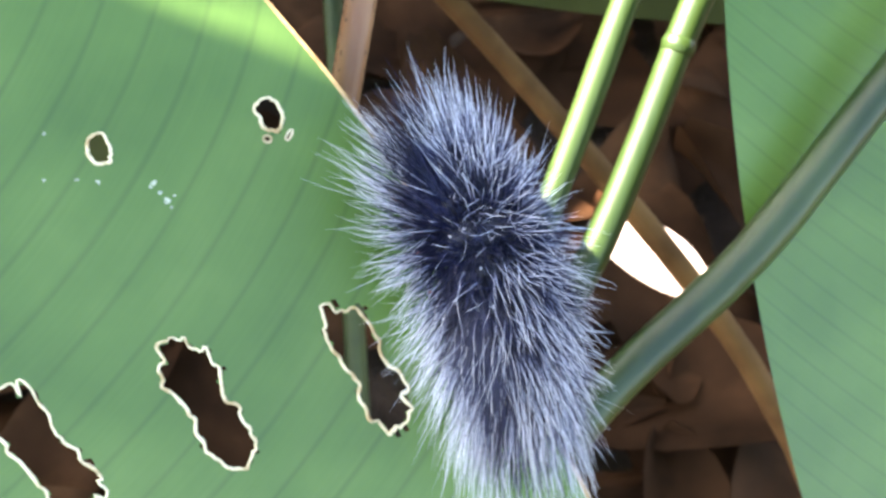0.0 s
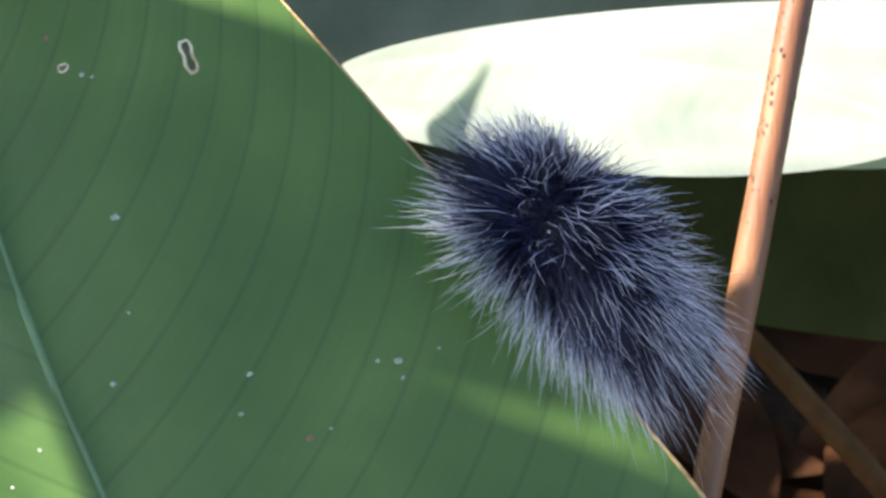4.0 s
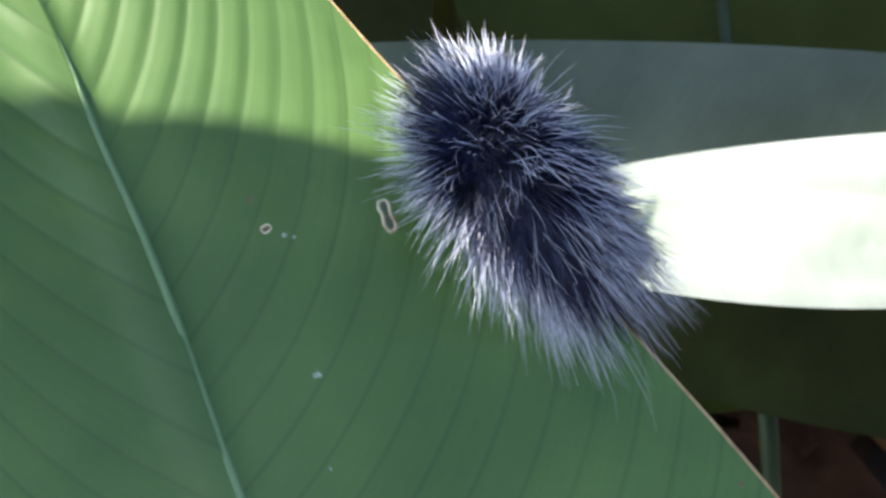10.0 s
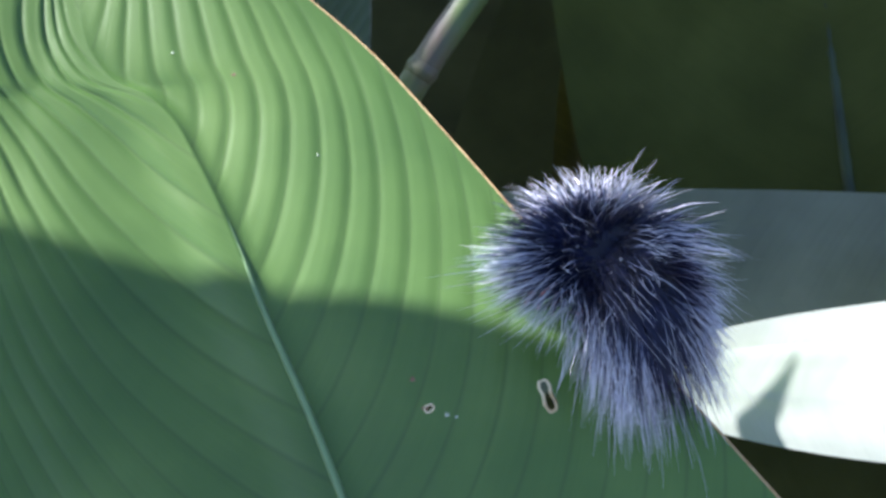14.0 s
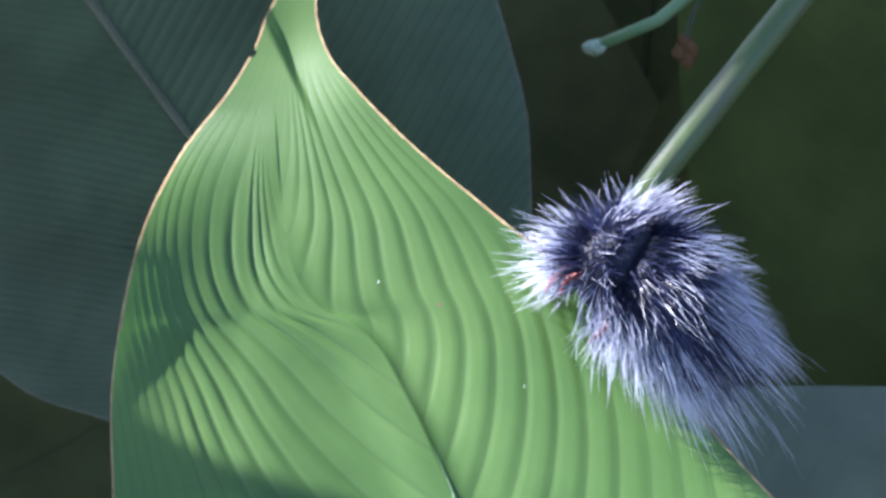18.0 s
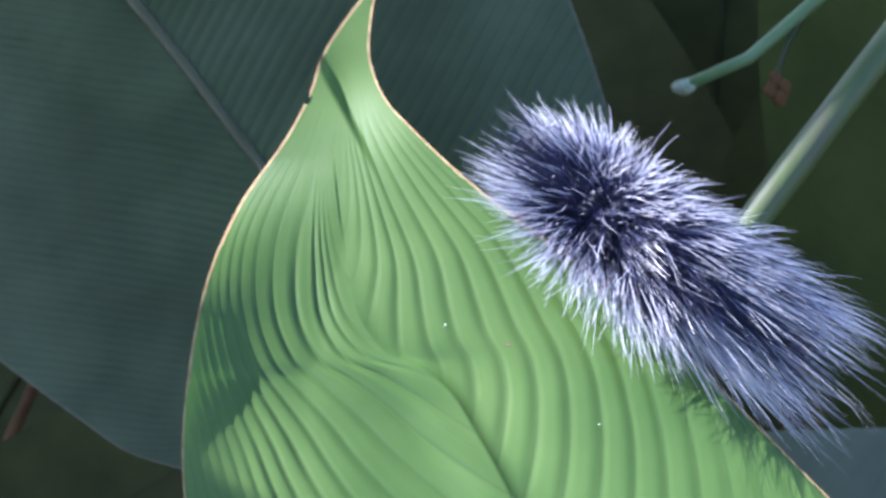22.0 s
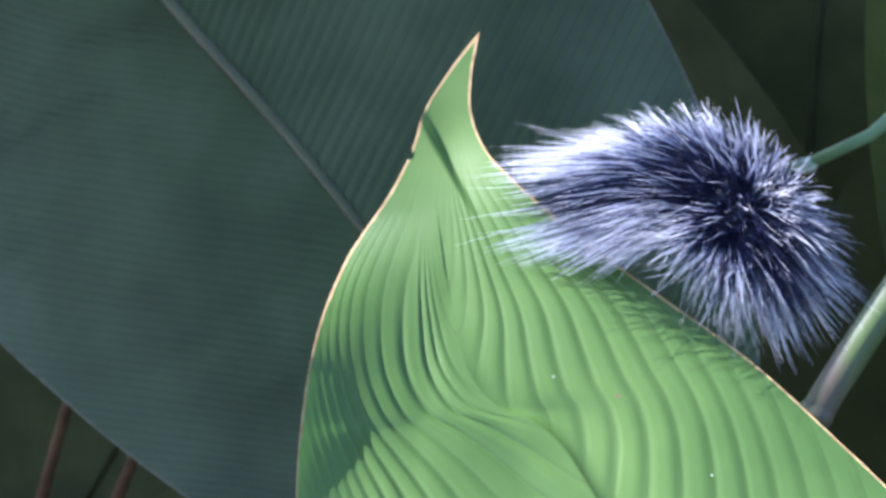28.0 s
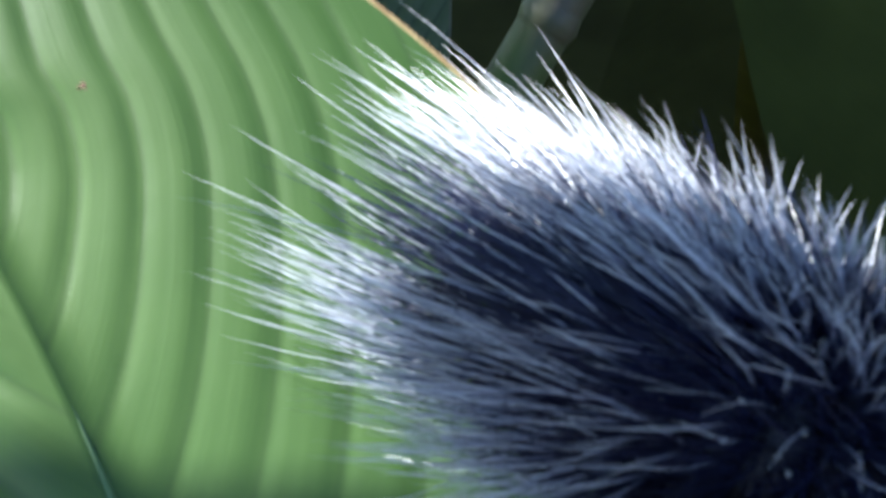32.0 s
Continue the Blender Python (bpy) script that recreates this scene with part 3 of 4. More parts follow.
def shaded_leaf():
    """The broad leaf behind the tip, its own tip hidden by the ribbed leaf."""
    tip = (-0.052, 0.03)
    mid = [tip, (-0.07, 0.051), (-0.09, 0.0767), (-0.1088, 0.1011), (-0.1235, 0.121), (-0.1379, 0.1387), (-0.165, 0.172), (-0.2, 0.215)]
    right = [tip, (-0.0475, 0.05), (-0.0458, 0.07), (-0.0458, 0.0850), (-0.0462, 0.0945), (-0.0485, 0.1053), (-0.0525, 0.1195), (-0.0562, 0.13), (-0.07, 0.16), (-0.1, 0.195), (-0.2, 0.215)]
    left = [tip, (-0.075, 0.0335), (-0.1, 0.04), (-0.1171, 0.0462), (-0.1291, 0.0502), (-0.1374, 0.0557), (-0.1513, 0.0655), (-0.1659, 0.0772), (-0.19, 0.1), (-0.215, 0.14), (-0.22, 0.18), (-0.2, 0.215)]

    def vein(is_right, x, z, d, v, u):
        return 0.72 * (u - (0.12 if is_right else 0.3) * v + 0.004 * noise.noise((u * 12, v * 2, 7)))

    def relief(is_right, x, z, d, v, u, ph):
        return 0.04 - 0.00045 * abs(math.sin(math.pi * ph / 0.0078)) ** 0.7 + 0.0007 * noise.noise((x * 25, z * 25, 5)) + 0.004 * v * v

    leaf = thing("shaded_leaf", LEAN @ Matrix.Translation((-0.2, 0.04, 0.215)), "broad leaf behind the ribbed leaf, shade toned into its colour", "leaf")
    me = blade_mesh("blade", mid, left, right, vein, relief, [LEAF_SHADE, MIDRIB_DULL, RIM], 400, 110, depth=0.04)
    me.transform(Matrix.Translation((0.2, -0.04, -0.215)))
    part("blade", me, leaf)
    part("midrib", tube("midrib", [(x + 0.2, -0.0003, z - 0.215) for x, z in mid], [0.0004, 0.0009, 0.0012, 0.0016], MIDRIB_DULL, 8, 60), leaf, "midrib with shade in its colour")
    stem = [(0, 0, 0), (-0.03, 0.02, 0.02), (-0.09, 0.05, -0.02), (-0.15, 0.1, -0.2), (-0.17, 0.12, floor_z(0.16) - 0.215)]
    part("petiole", tube("petiole", stem, [0.0016, 0.0022, 0.003, 0.004], STALK, 10, 60), leaf)


def sprig():
    """A thin green shoot with a pale bud and a small dried flower."""
    foot = Vector((0.32, 0.25, floor_z(0.25)))
    ob = thing("sprig", LEAN @ Matrix.Translation(foot), "thin green shoot with a pale bud", "shoot")
    line = [(-0.0345, 0.06, 0.1126), (-0.0263, 0.06, 0.1154), (-0.0067, 0.06, 0.1306), (0.02, 0.062, 0.145), (0.09, 0.075, 0.165), (0.22, 0.12, 0.1), (0.3, 0.2, -0.1), tuple(foot)]
    part("stem", tube("stem", [tuple(Vector(p) - foot) for p in line], [0.0011, 0.0017, 0.0019, 0.0019, 0.002, 0.0022, 0.0022], MIDRIB, 8, 70), ob)
    part("bud", ball("bud", tuple(Vector((-0.0355, 0.06, 0.1122)) - foot), (0.0022, 0.0015, 0.0015), SPECK, 8, 10, 0.05), ob, "pale green bud")
    for i, (dx, dz) in enumerate(((0, 0), (0.0012, -0.0016), (-0.0011, -0.0021), (0.0004, -0.0038))):
        part("petal", ball("petal", tuple(Vector((-0.0195 + dx, 0.061, 0.1128 + dz)) - foot), (0.0011, 0.0006, 0.0016), DRY, 6, 8, 0.12, i), ob, "dried tan petal")
    part("twig", tube("twig", [tuple(Vector(p) - foot) for p in ((-0.0195, 0.061, 0.1125), (-0.018, 0.0605, 0.117), (-0.013, 0.06, 0.1258))], [0.0004, 0.0005, 0.0006], STALK, 6, 12), ob)


def clump():
    shaded_leaf()
    lens_leaf("sunlit_leaf", (-0.006, 0.0545, 0.0165), (0.0915, 0.0545, 0.0088), 0.0097, "leaf in full sun, the glare put into its colour", LEAF_GLARE, MIDRIB, full=0.55, lam=0.004, rise=0.00004, face=(0, -1, 0.14), group="sunlit leaves", cup=0.0)
    lens_leaf("sunlit_leaf", (-0.002, 0.060, 0.0175), (0.165, 0.060, 0.0185), 0.0143, "leaf in full sun, the glare put into its colour", LEAF_GLARE, MIDRIB, full=0.46, lam=0.004, rise=0.00004, face=(0, -1, 0.14), group="sunlit leaves", cup=0.0)
    lens_leaf("grey_leaf", (-0.12, 0.09, 0.0375), (0.16, 0.09, 0.0275), 0.02, "grey-green leaf lying level in the shade", LEAF_GREY, MIDRIB_DULL, full=0.45, lam=0.005)
    lens_leaf("level_leaf", (0.0, 0.115, 0.005), (0.21, 0.125, -0.022), 0.021, "green leaf lying level, darkened in colour for shade", LEAF_DEEP_SHADE, LEAF_DEEP_SHADE, full=0.5, lam=0.005,
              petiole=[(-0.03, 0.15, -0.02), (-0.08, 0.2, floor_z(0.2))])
    lens_leaf("upright_leaf", (0.055, 0.135, -0.02), (0.03, 0.13, 0.24), 0.06, "tall olive green upright leaf, darkened in colour for deep shade", LEAF_OLIVE_SHADE, STALK_DARK, full=0.4, lam=0.006,
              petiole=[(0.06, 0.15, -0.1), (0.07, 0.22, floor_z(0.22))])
    lens_leaf("side_leaf", (0.236, 0.03, -0.25), (0.125, 0.03, 0.08), 0.067, "broad green leaf beside the stems", LEAF, MIDRIB, full=0.6, lam=0.006)
    stalk("dry_cane", [(0.0655, 0.012, 0.06), (0.0595, 0.014, 0.0245), (0.0535, 0.014, -0.0082), (0.0474, 0.014, -0.0402), (0.038, 0.016, -0.09), (0.02, 0.03, -0.25), (0.0, 0.05, floor_z(0.05))],
          [0.0022, 0.0021, 0.0018, 0.0017, 0.0018, 0.0022, 0.003], CANE, "dry tan cane with dark speckles", "cane", nodes=(0.205,), speckles=True)
    stalk("leaf_petiole", [(0.03, 0.045, 0.155), (-0.0006, 0.045, 0.1151), (-0.0149, 0.045, 0.0978), (-0.0301, 0.045, 0.0788), (-0.05, 0.05, 0.05), (-0.1, 0.08, -0.1), (-0.15, 0.1, floor_z(0.1))],
          [0.0024, 0.0026, 0.0028, 0.003, 0.0032, 0.004, 0.005], PETIOLE, "green petiole flushed with purple", "petiole", nodes=(0.16,))
    stalk("green_stem", [(0.106, 0.05, 0.02), (0.1041, 0.05, -0.001), (0.0922, 0.05, -0.0369), (0.0783, 0.05, -0.0735), (0.063, 0.052, -0.115), (0.045, 0.06, -0.165), (0.0, 0.1, -0.32), (-0.02, 0.1, floor_z(0.1))],
          [0.0022, 0.0024, 0.0025, 0.0026, 0.003, 0.004], STALK, "slim glossy green stem with joints", "stem", "stems of the clump", nodes=(0.03, 0.085))
    stalk("green_stem", [(0.116, 0.05, -0.012), (0.1072, 0.05, -0.0286), (0.0987, 0.05, -0.0502), (0.0914, 0.05, -0.0676), (0.066, 0.055, -0.11), (0.035, 0.08, -0.155), (-0.02, 0.12, -0.28), (0.0, 0.1, floor_z(0.1))],
          [0.0026, 0.0027, 0.0028, 0.0028, 0.003, 0.004], STALK, "slim glossy green stem with joints", "stem", "stems of the clump", nodes=(0.05,))
    stalk("slanting_stem", [(0.15, 0.02, -0.012), (0.1249, 0.02, -0.0412), (0.1031, 0.02, -0.0674), (0.0874, 0.02, -0.0816), (0.0655, 0.021, -0.108), (0.03, 0.03, -0.165), (0.0, 0.09, floor_z(0.09))],
          [0.003, 0.0031, 0.0031, 0.003, 0.0032, 0.004], STALK, "thick slanting green stem", "stem", "stems of the clump", nodes=(0.03, 0.3))
    stalk("tan_stem", [(0.03, 0.12, 0.03), (0.06, 0.12, -0.008), (0.084, 0.12, -0.033), (0.1064, 0.12, -0.058), (0.15, 0.13, -0.11), (0.22, 0.16, floor_z(0.16))],
          [0.002, 0.0026, 0.003, 0.003, 0.0032, 0.004], DRY, "dead tan stem slanting in the shade", "stem", "dead stems", nodes=(0.08, 0.22))
    stalk("tan_stem", [(-0.105, 0.2, 0.06), (-0.125, 0.2, -0.02), (-0.15, 0.2, -0.08), (-0.2, 0.22, floor_z(0.22))], [0.002, 0.0024, 0.0026, 0.004], DRY, "dead tan stem slanting in the shade", "stem", "dead stems", nodes=(0.08, 0.22))
    stalk("tan_stem", [(-0.135, 0.18, 0.07), (-0.16, 0.18, 0.01), (-0.2, 0.18, -0.06), (-0.25, 0.22, floor_z(0.22))], [0.002, 0.0024, 0.0026, 0.004], DRY, "dead tan stem slanting in the shade", "stem", "dead stems", nodes=(0.08, 0.22))
    stalk("tan_stem", [(-0.281, 0.270, 0.132), (-0.284, 0.260, 0.106), (-0.290, 0.250, 0.062), (-0.379, 0.4, floor_z(0.4))], [0.0018, 0.0024, 0.0026, 0.004], DRY, "dead tan stem slanting in the shade", "stem", "dead stems", nodes=(0.08,))
    stalk("tan_stem", [(-0.256, 0.270, 0.110), (-0.259, 0.260, 0.085), (-0.264, 0.250, 0.061), (-0.351, 0.4, floor_z(0.4))], [0.0018, 0.0024, 0.0026, 0.004], DRY, "dead tan stem slanting in the shade", "stem", "dead stems", nodes=(0.08,))
    lens_leaf("dead_leaf", (-0.224, 0.2, 0.034), (-0.190, 0.21, 0.054), 0.012, "curled red-brown dead leaf in the shade", CANE, DRY, full=0.6, cup=0.4, nu=40, nv=8, lam=0.004,
              petiole=[(-0.244, 0.23, -0.010), (-0.264, 0.4, floor_z(0.4))])
    lens_leaf("withered_leaf", (-0.016, 0.148, 0.03), (-0.006, 0.143, 0.125), 0.0055, "narrow yellow-brown withered leaf", DRY_LEAF, DRY, full=0.6, cup=0.5, nu=40, nv=8, lam=0.004)
    lens_leaf("sun_fleck_leaf", (0.1422, 0.2454, -0.0933), (0.1805, 0.2345, -0.1163), 0.0105, "dead leaf with a sun fleck put into its pale pinkish colour", DEAD_SUN_FLECK, DRY, full=0.7, cup=0.4, nu=40, nv=8, lam=0.004, face=(-0.3, -0.6, 0.7))
    # dark leaves added to cover bright litter where the depth is in shade
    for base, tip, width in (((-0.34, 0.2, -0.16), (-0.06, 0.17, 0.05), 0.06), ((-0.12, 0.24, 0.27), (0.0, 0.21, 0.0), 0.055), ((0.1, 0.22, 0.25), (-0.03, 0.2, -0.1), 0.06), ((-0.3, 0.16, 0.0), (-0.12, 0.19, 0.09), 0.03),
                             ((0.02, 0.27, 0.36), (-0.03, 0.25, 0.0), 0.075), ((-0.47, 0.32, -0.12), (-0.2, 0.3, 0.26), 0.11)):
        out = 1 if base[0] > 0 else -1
        lens_leaf("shade_fill_leaf", base, tip, width, "dark leaf added to deepen the shade of the clump", LEAF_DEEP_SHADE, LEAF_DEEP_SHADE, bow=0.05, full=0.6, nu=60, nv=16, group="leaves of the clump", lam=0.007,
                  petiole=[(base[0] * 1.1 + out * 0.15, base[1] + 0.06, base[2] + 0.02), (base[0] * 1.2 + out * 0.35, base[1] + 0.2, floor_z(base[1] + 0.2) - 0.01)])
    sprig()
    # leaves added overhead, outside the view, to cast the shade on the clump
    def upstream(x, y, z, k):
        return Vector((x, y, z)) - SUN_WAY.normalized() * k
    lens_leaf("shade_caster_leaf", upstream(-0.1, 0.05, 0.0, 0.4), upstream(0.075, 0.05, 0.21, 0.4), 0.026, "unseen leaf added overhead to cast shade", LEAF, MIDRIB, full=0.4, cup=0.0, nu=60, nv=12, group="leaves overhead",
              petiole=[upstream(-0.13, 0.05, -0.03, 0.4), (-0.9, 0.25, floor_z(0.25) - 0.01)])
    for base, tip, width, full in (((-0.2, 0.04), (0.07, -0.012), 0.0255, 0.55), ((-0.26, 0.05), (-0.26, 0.55), 0.116, 0.35), ((0.185, -0.187), (-0.035, -0.0175), 0.05, 0.8), ((0.092, -0.06), (0.09, 0.14), 0.058, 0.4), ((0.205, -0.07), (0.2, 0.22), 0.055, 0.4), ((-0.3, 0.2), (0.0, 0.252), 0.036, 0.4),
                                   ((-0.14, 0.006), (-0.022, -0.0215), 0.0125, 0.5), ((-0.02, -0.25), (0.07, -0.06), 0.05, 0.6), ((-0.55, 0.0), (-0.535, 0.6), 0.1, 0.35), ((0.22, -0.03), (0.031, -0.022), 0.035, 0.5),
                                   ((-0.75, 0.1), (-0.72, 1.0), 0.16, 0.3), ((-1.02, 0.1), (-1.0, 1.1), 0.17, 0.3), ((-0.35, 0.6), (-0.7, 1.2), 0.2, 0.35), ((-1.32, 0.3), (-1.25, 1.3), 0.17, 0.3),
                                   ((-0.8, 0.9), (-0.85, 1.8), 0.19, 0.3), ((-1.85, 0.9), (-1.85, 1.9), 0.19, 0.3), ((-0.64, 0.4), (-0.6, 1.0), 0.11, 0.3), ((-2.25, 1.1), (-2.2, 2.1), 0.19, 0.3), ((-1.15, 0.95), (-1.15, 1.9), 0.19, 0.3), ((-1.5, 0.9), (-1.5, 1.9), 0.19, 0.3)):
        root = upstream(base[0], 0, base[1], 0.4)
        dx, dy = (-0.2, -0.4) if base[0] > -0.1 else (-0.15, 0.35)
        lens_leaf("shade_caster_leaf", root, upstream(tip[0], 0, tip[1], 0.4), width, "unseen leaf added overhead to cast shade", LEAF, MIDRIB, full=full, cup=0.0, nu=60, nv=12, group="leaves overhead",
                  petiole=[root + Vector((dx * 0.4, dy * 0.3, -0.12)), (root.x + dx, root.y + dy, floor_z(root.y + dy) - 0.01)])


def foliage():
    """Leaves added round the clump, behind the scene and over it, to darken it, leaving the sun's way open."""
    rng = random.Random(5)
    to_sun = -sun_world
    heart = LEAN @ Vector((-0.02, 0.03, 0.05))
    flip = LEAN.inverted()
    done = 0
    for n in range(400):
        if done >= 70:
            break
        if done < 30:
            base = Vector((rng.uniform(-0.9, 0.9), rng.uniform(0.42, 0.95), 0.0))
            tip = base + Vector((rng.uniform(-0.3, 0.3), rng.uniform(-0.12, 0.3), rng.uniform(0.3, 0.75)))
            wide = rng.uniform(0.05, 0.09)
        else:
            base = Vector((rng.uniform(-0.9, 1.0), rng.uniform(0.15, 1.3), rng.uniform(0.6, 1.1)))
            tip = base + Vector((rng.uniform(-0.3, 0.3), rng.uniform(-0.35, 0.1), rng.uniform(-0.25, 0.1)))
            wide = rng.uniform(0.07, 0.13)
        clear = True
        for f in (0, 0.125, 0.25, 0.375, 0.5, 0.625, 0.75, 0.875, 1):
            q = base.lerp(tip, f) - heart
            along = max(q.dot(to_sun), 0)
            if (q - to_sun * along).length < 0.17 + wide:
                clear = False
            ahead = flip @ base.lerp(tip, f)
            if ahead.y < 0.2 + wide and abs(ahead.x) < 0.35 + wide and abs(ahead.z) < 0.35 + wide:
                clear = False
        if not clear:
            continue
        done += 1
        lens_leaf("shade_fill_leaf", flip @ base, flip @ tip, wide, "dark leaf added to deepen the shade of the clump", LEAF_DEEP_SHADE, STALK_DARK, bow=rng.uniform(-0.06, 0.06), sag=rng.uniform(-0.1, 0.25),
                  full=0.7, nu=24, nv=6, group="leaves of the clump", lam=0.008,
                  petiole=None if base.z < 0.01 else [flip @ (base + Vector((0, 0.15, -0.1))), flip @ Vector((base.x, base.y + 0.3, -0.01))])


# ---- the caterpillar ----
SEGMENTS = 11


def strands(rows, mats=None):
    """Tapered curved hairs as thin three-sided strands. rows: root, way, bend, length, thickness."""
    verts, faces = [], []
    steps = 6
    for root, way, bend, size, thick in rows:
        n1 = way.cross(Vector((0.31, 0.52, 0.79))).normalized()
        n2 = way.cross(n1)
        base = len(verts)
        for i in range(steps):
            s = i / steps
            c = root + way * (size * s) + bend * (size * s * s) + n1 * (0.035 * size * math.sin(5.5 * s + 4000 * root.x))
            r = thick * (1 - 0.75 * s)
            for a in (0.0, 2.094, 4.189):
                verts.append(c + n1 * (r * math.cos(a)) + n2 * (r * math.sin(a)))
        verts.append(root + way * size + bend * size + n1 * (0.035 * size * math.sin(5.5 + 4000 * root.x)))
        for i in range(steps - 1):
            for j in range(3):
                q = (j + 1) % 3
                faces.append((base + 3 * i + j, base + 3 * i + q, base + 3 * i + 3 + q, base + 3 * i + 3 + j))
        for j in range(3):
            faces.append((base + 3 * steps - 3 + j, base + 3 * steps - 3 + (j + 1) % 3, base + 3 * steps))
    return verts, faces


def caterpillar():
    """Segments in their own space: x to the head, z away from the leaf."""
    ob = thing("caterpillar", LEAN, "black caterpillar with long silvery grey hairs on a leaf edge", "caterpillar")
    rng = random.Random(11)
    segs = []
    for i in range(SEGMENTS):
        f = i / (SEGMENTS - 1)
        r = 0.0056 * (0.7 + 0.28 * math.sin(math.pi * (0.12 + 0.8 * f)) ** 0.6)
        if i == 0:
            r = 0.0026
        seg = part("head" if i == 0 else "segment", ball("segment", (0, 0, 0), (0.0027 if i else 0.0022, r, r), HEAD if i == 0 else BODY, 10, 16, 0.03, i), ob,
                   "small shiny black head" if i == 0 else "")
        segs.append(seg)
        dark, pale = [], []
        # the coat parts in a whorl behind the head and sweeps back to the tail: dark on the flanks, silver along the back and in a long fringe low down
        sweep = (1.4, 1.0, 0.45, -0.05, -0.4, -0.65, -0.85, -1.0, -1.2, -1.5, -2.2)[i]
        for a in np.linspace(-2.25, 2.25, 15):
            side = abs(a)
            ridge, fringe = smoothstep(0.8, 0.25, side), smoothstep(1.05, 1.6, side)
            for row in (-0.0012, 0.0012):
                lock = rng.gauss(sweep, 0.22)
                sway = rng.gauss(0, 0.2)
                for n in range(24):
                    b = a + rng.gauss(0, 0.14)
                    out = Vector((0, math.sin(b), math.cos(b)))
                    root = Vector((row + rng.gauss(0, 0.0007), 0, 0)) + out * r * 0.92
                    way = (out + Vector((0.72 * lock + rng.gauss(0, 0.14), sway + rng.gauss(0, 0.1), rng.gauss(0, 0.1)))).normalized()
                    droop = Vector((0.5 * sweep + rng.gauss(0, 0.2), rng.gauss(0, 0.2), -0.12)) - out * 0.08
                    if rng.random() < 0.94 - 0.42 * ridge - 0.42 * fringe:
                        dark.append((root, way, droop, rng.uniform(0.0036, 0.0072), rng.uniform(0.00006, 0.0001)))
                    else:
                        long = rng.uniform(0.0058, 0.0088) * (1 + 0.15 * fringe * rng.uniform(0, 1.5)) * (0.85 if i < 2 else 1.0)
                        pale.append((root, way, droop, long, rng.uniform(0.000045, 0.00008)))
        for n in range((6, 4, 2, 2, 2, 2, 2, 2, 3, 6, 12)[i]):
            a = rng.uniform(-1.6, 1.6)
            out = Vector((0, math.sin(a), math.cos(a)))
            way = (out + Vector((sweep * 1.4 + rng.gauss(0, 0.3), 0, 0))).normalized()
            pale.append((out * r * 0.9, way, Vector((0.1 * sweep, rng.gauss(0, 0.1), -0.15)), rng.uniform(0.01, 0.022 if i > 8 else 0.013), 0.000048))
        for label, rows, mat in (("dark_hair", dark, HAIR_DARK), ("pale_hair", pale, HAIR_PALE)):
            v, fc = strands(rows)
            me = mesh_from(label, v, fc, mat, None, False)
            layer = me.uv_layers.new(name="strand")
            at = np.array(([i / 6 for i in range(6) for _ in range(3)] + [1.0]) * len(rows), dtype=np.float32)
            loops = np.empty(len(me.loops), dtype=np.int32)
            me.loops.foreach_get("vertex_index", loops)
            layer.data.foreach_set("uv", np.stack([at[loops], at[loops] * 0], 1).ravel())
            part(label, me, seg)
        for s in (-1, 1):
            for a in (0.7, 1.05):
                part("wart", ball("wart", (0.0004, s * math.sin(a) * r * 1.02, math.cos(a) * r * 1.02), (0.0002, 0.0002, 0.0002), WART, 4, 6), seg, "tiny white wart")
        if 1 <= i <= 3 or 5 <= i <= 8 or i == SEGMENTS - 1:
            for s in (-1, 1):
                fwd = 0.0058 - 0.0012 * i if i <= 3 else 0.0005
                part("leg", tube("leg", [(0, s * r * 0.5, -r * 0.5), (fwd * 0.6, s * r * 0.9, -r * 0.9), (fwd, s * r * 0.85, -r * 1.25)], [0.0005, 0.0004, 0.00018], LEG, 7, 8), seg, "short red leg")
    return ob, segs


ground()
litter()
leaf = host_leaf()
clump()
foliage()
caterpillar_root, caterpillar_segments = caterpillar()


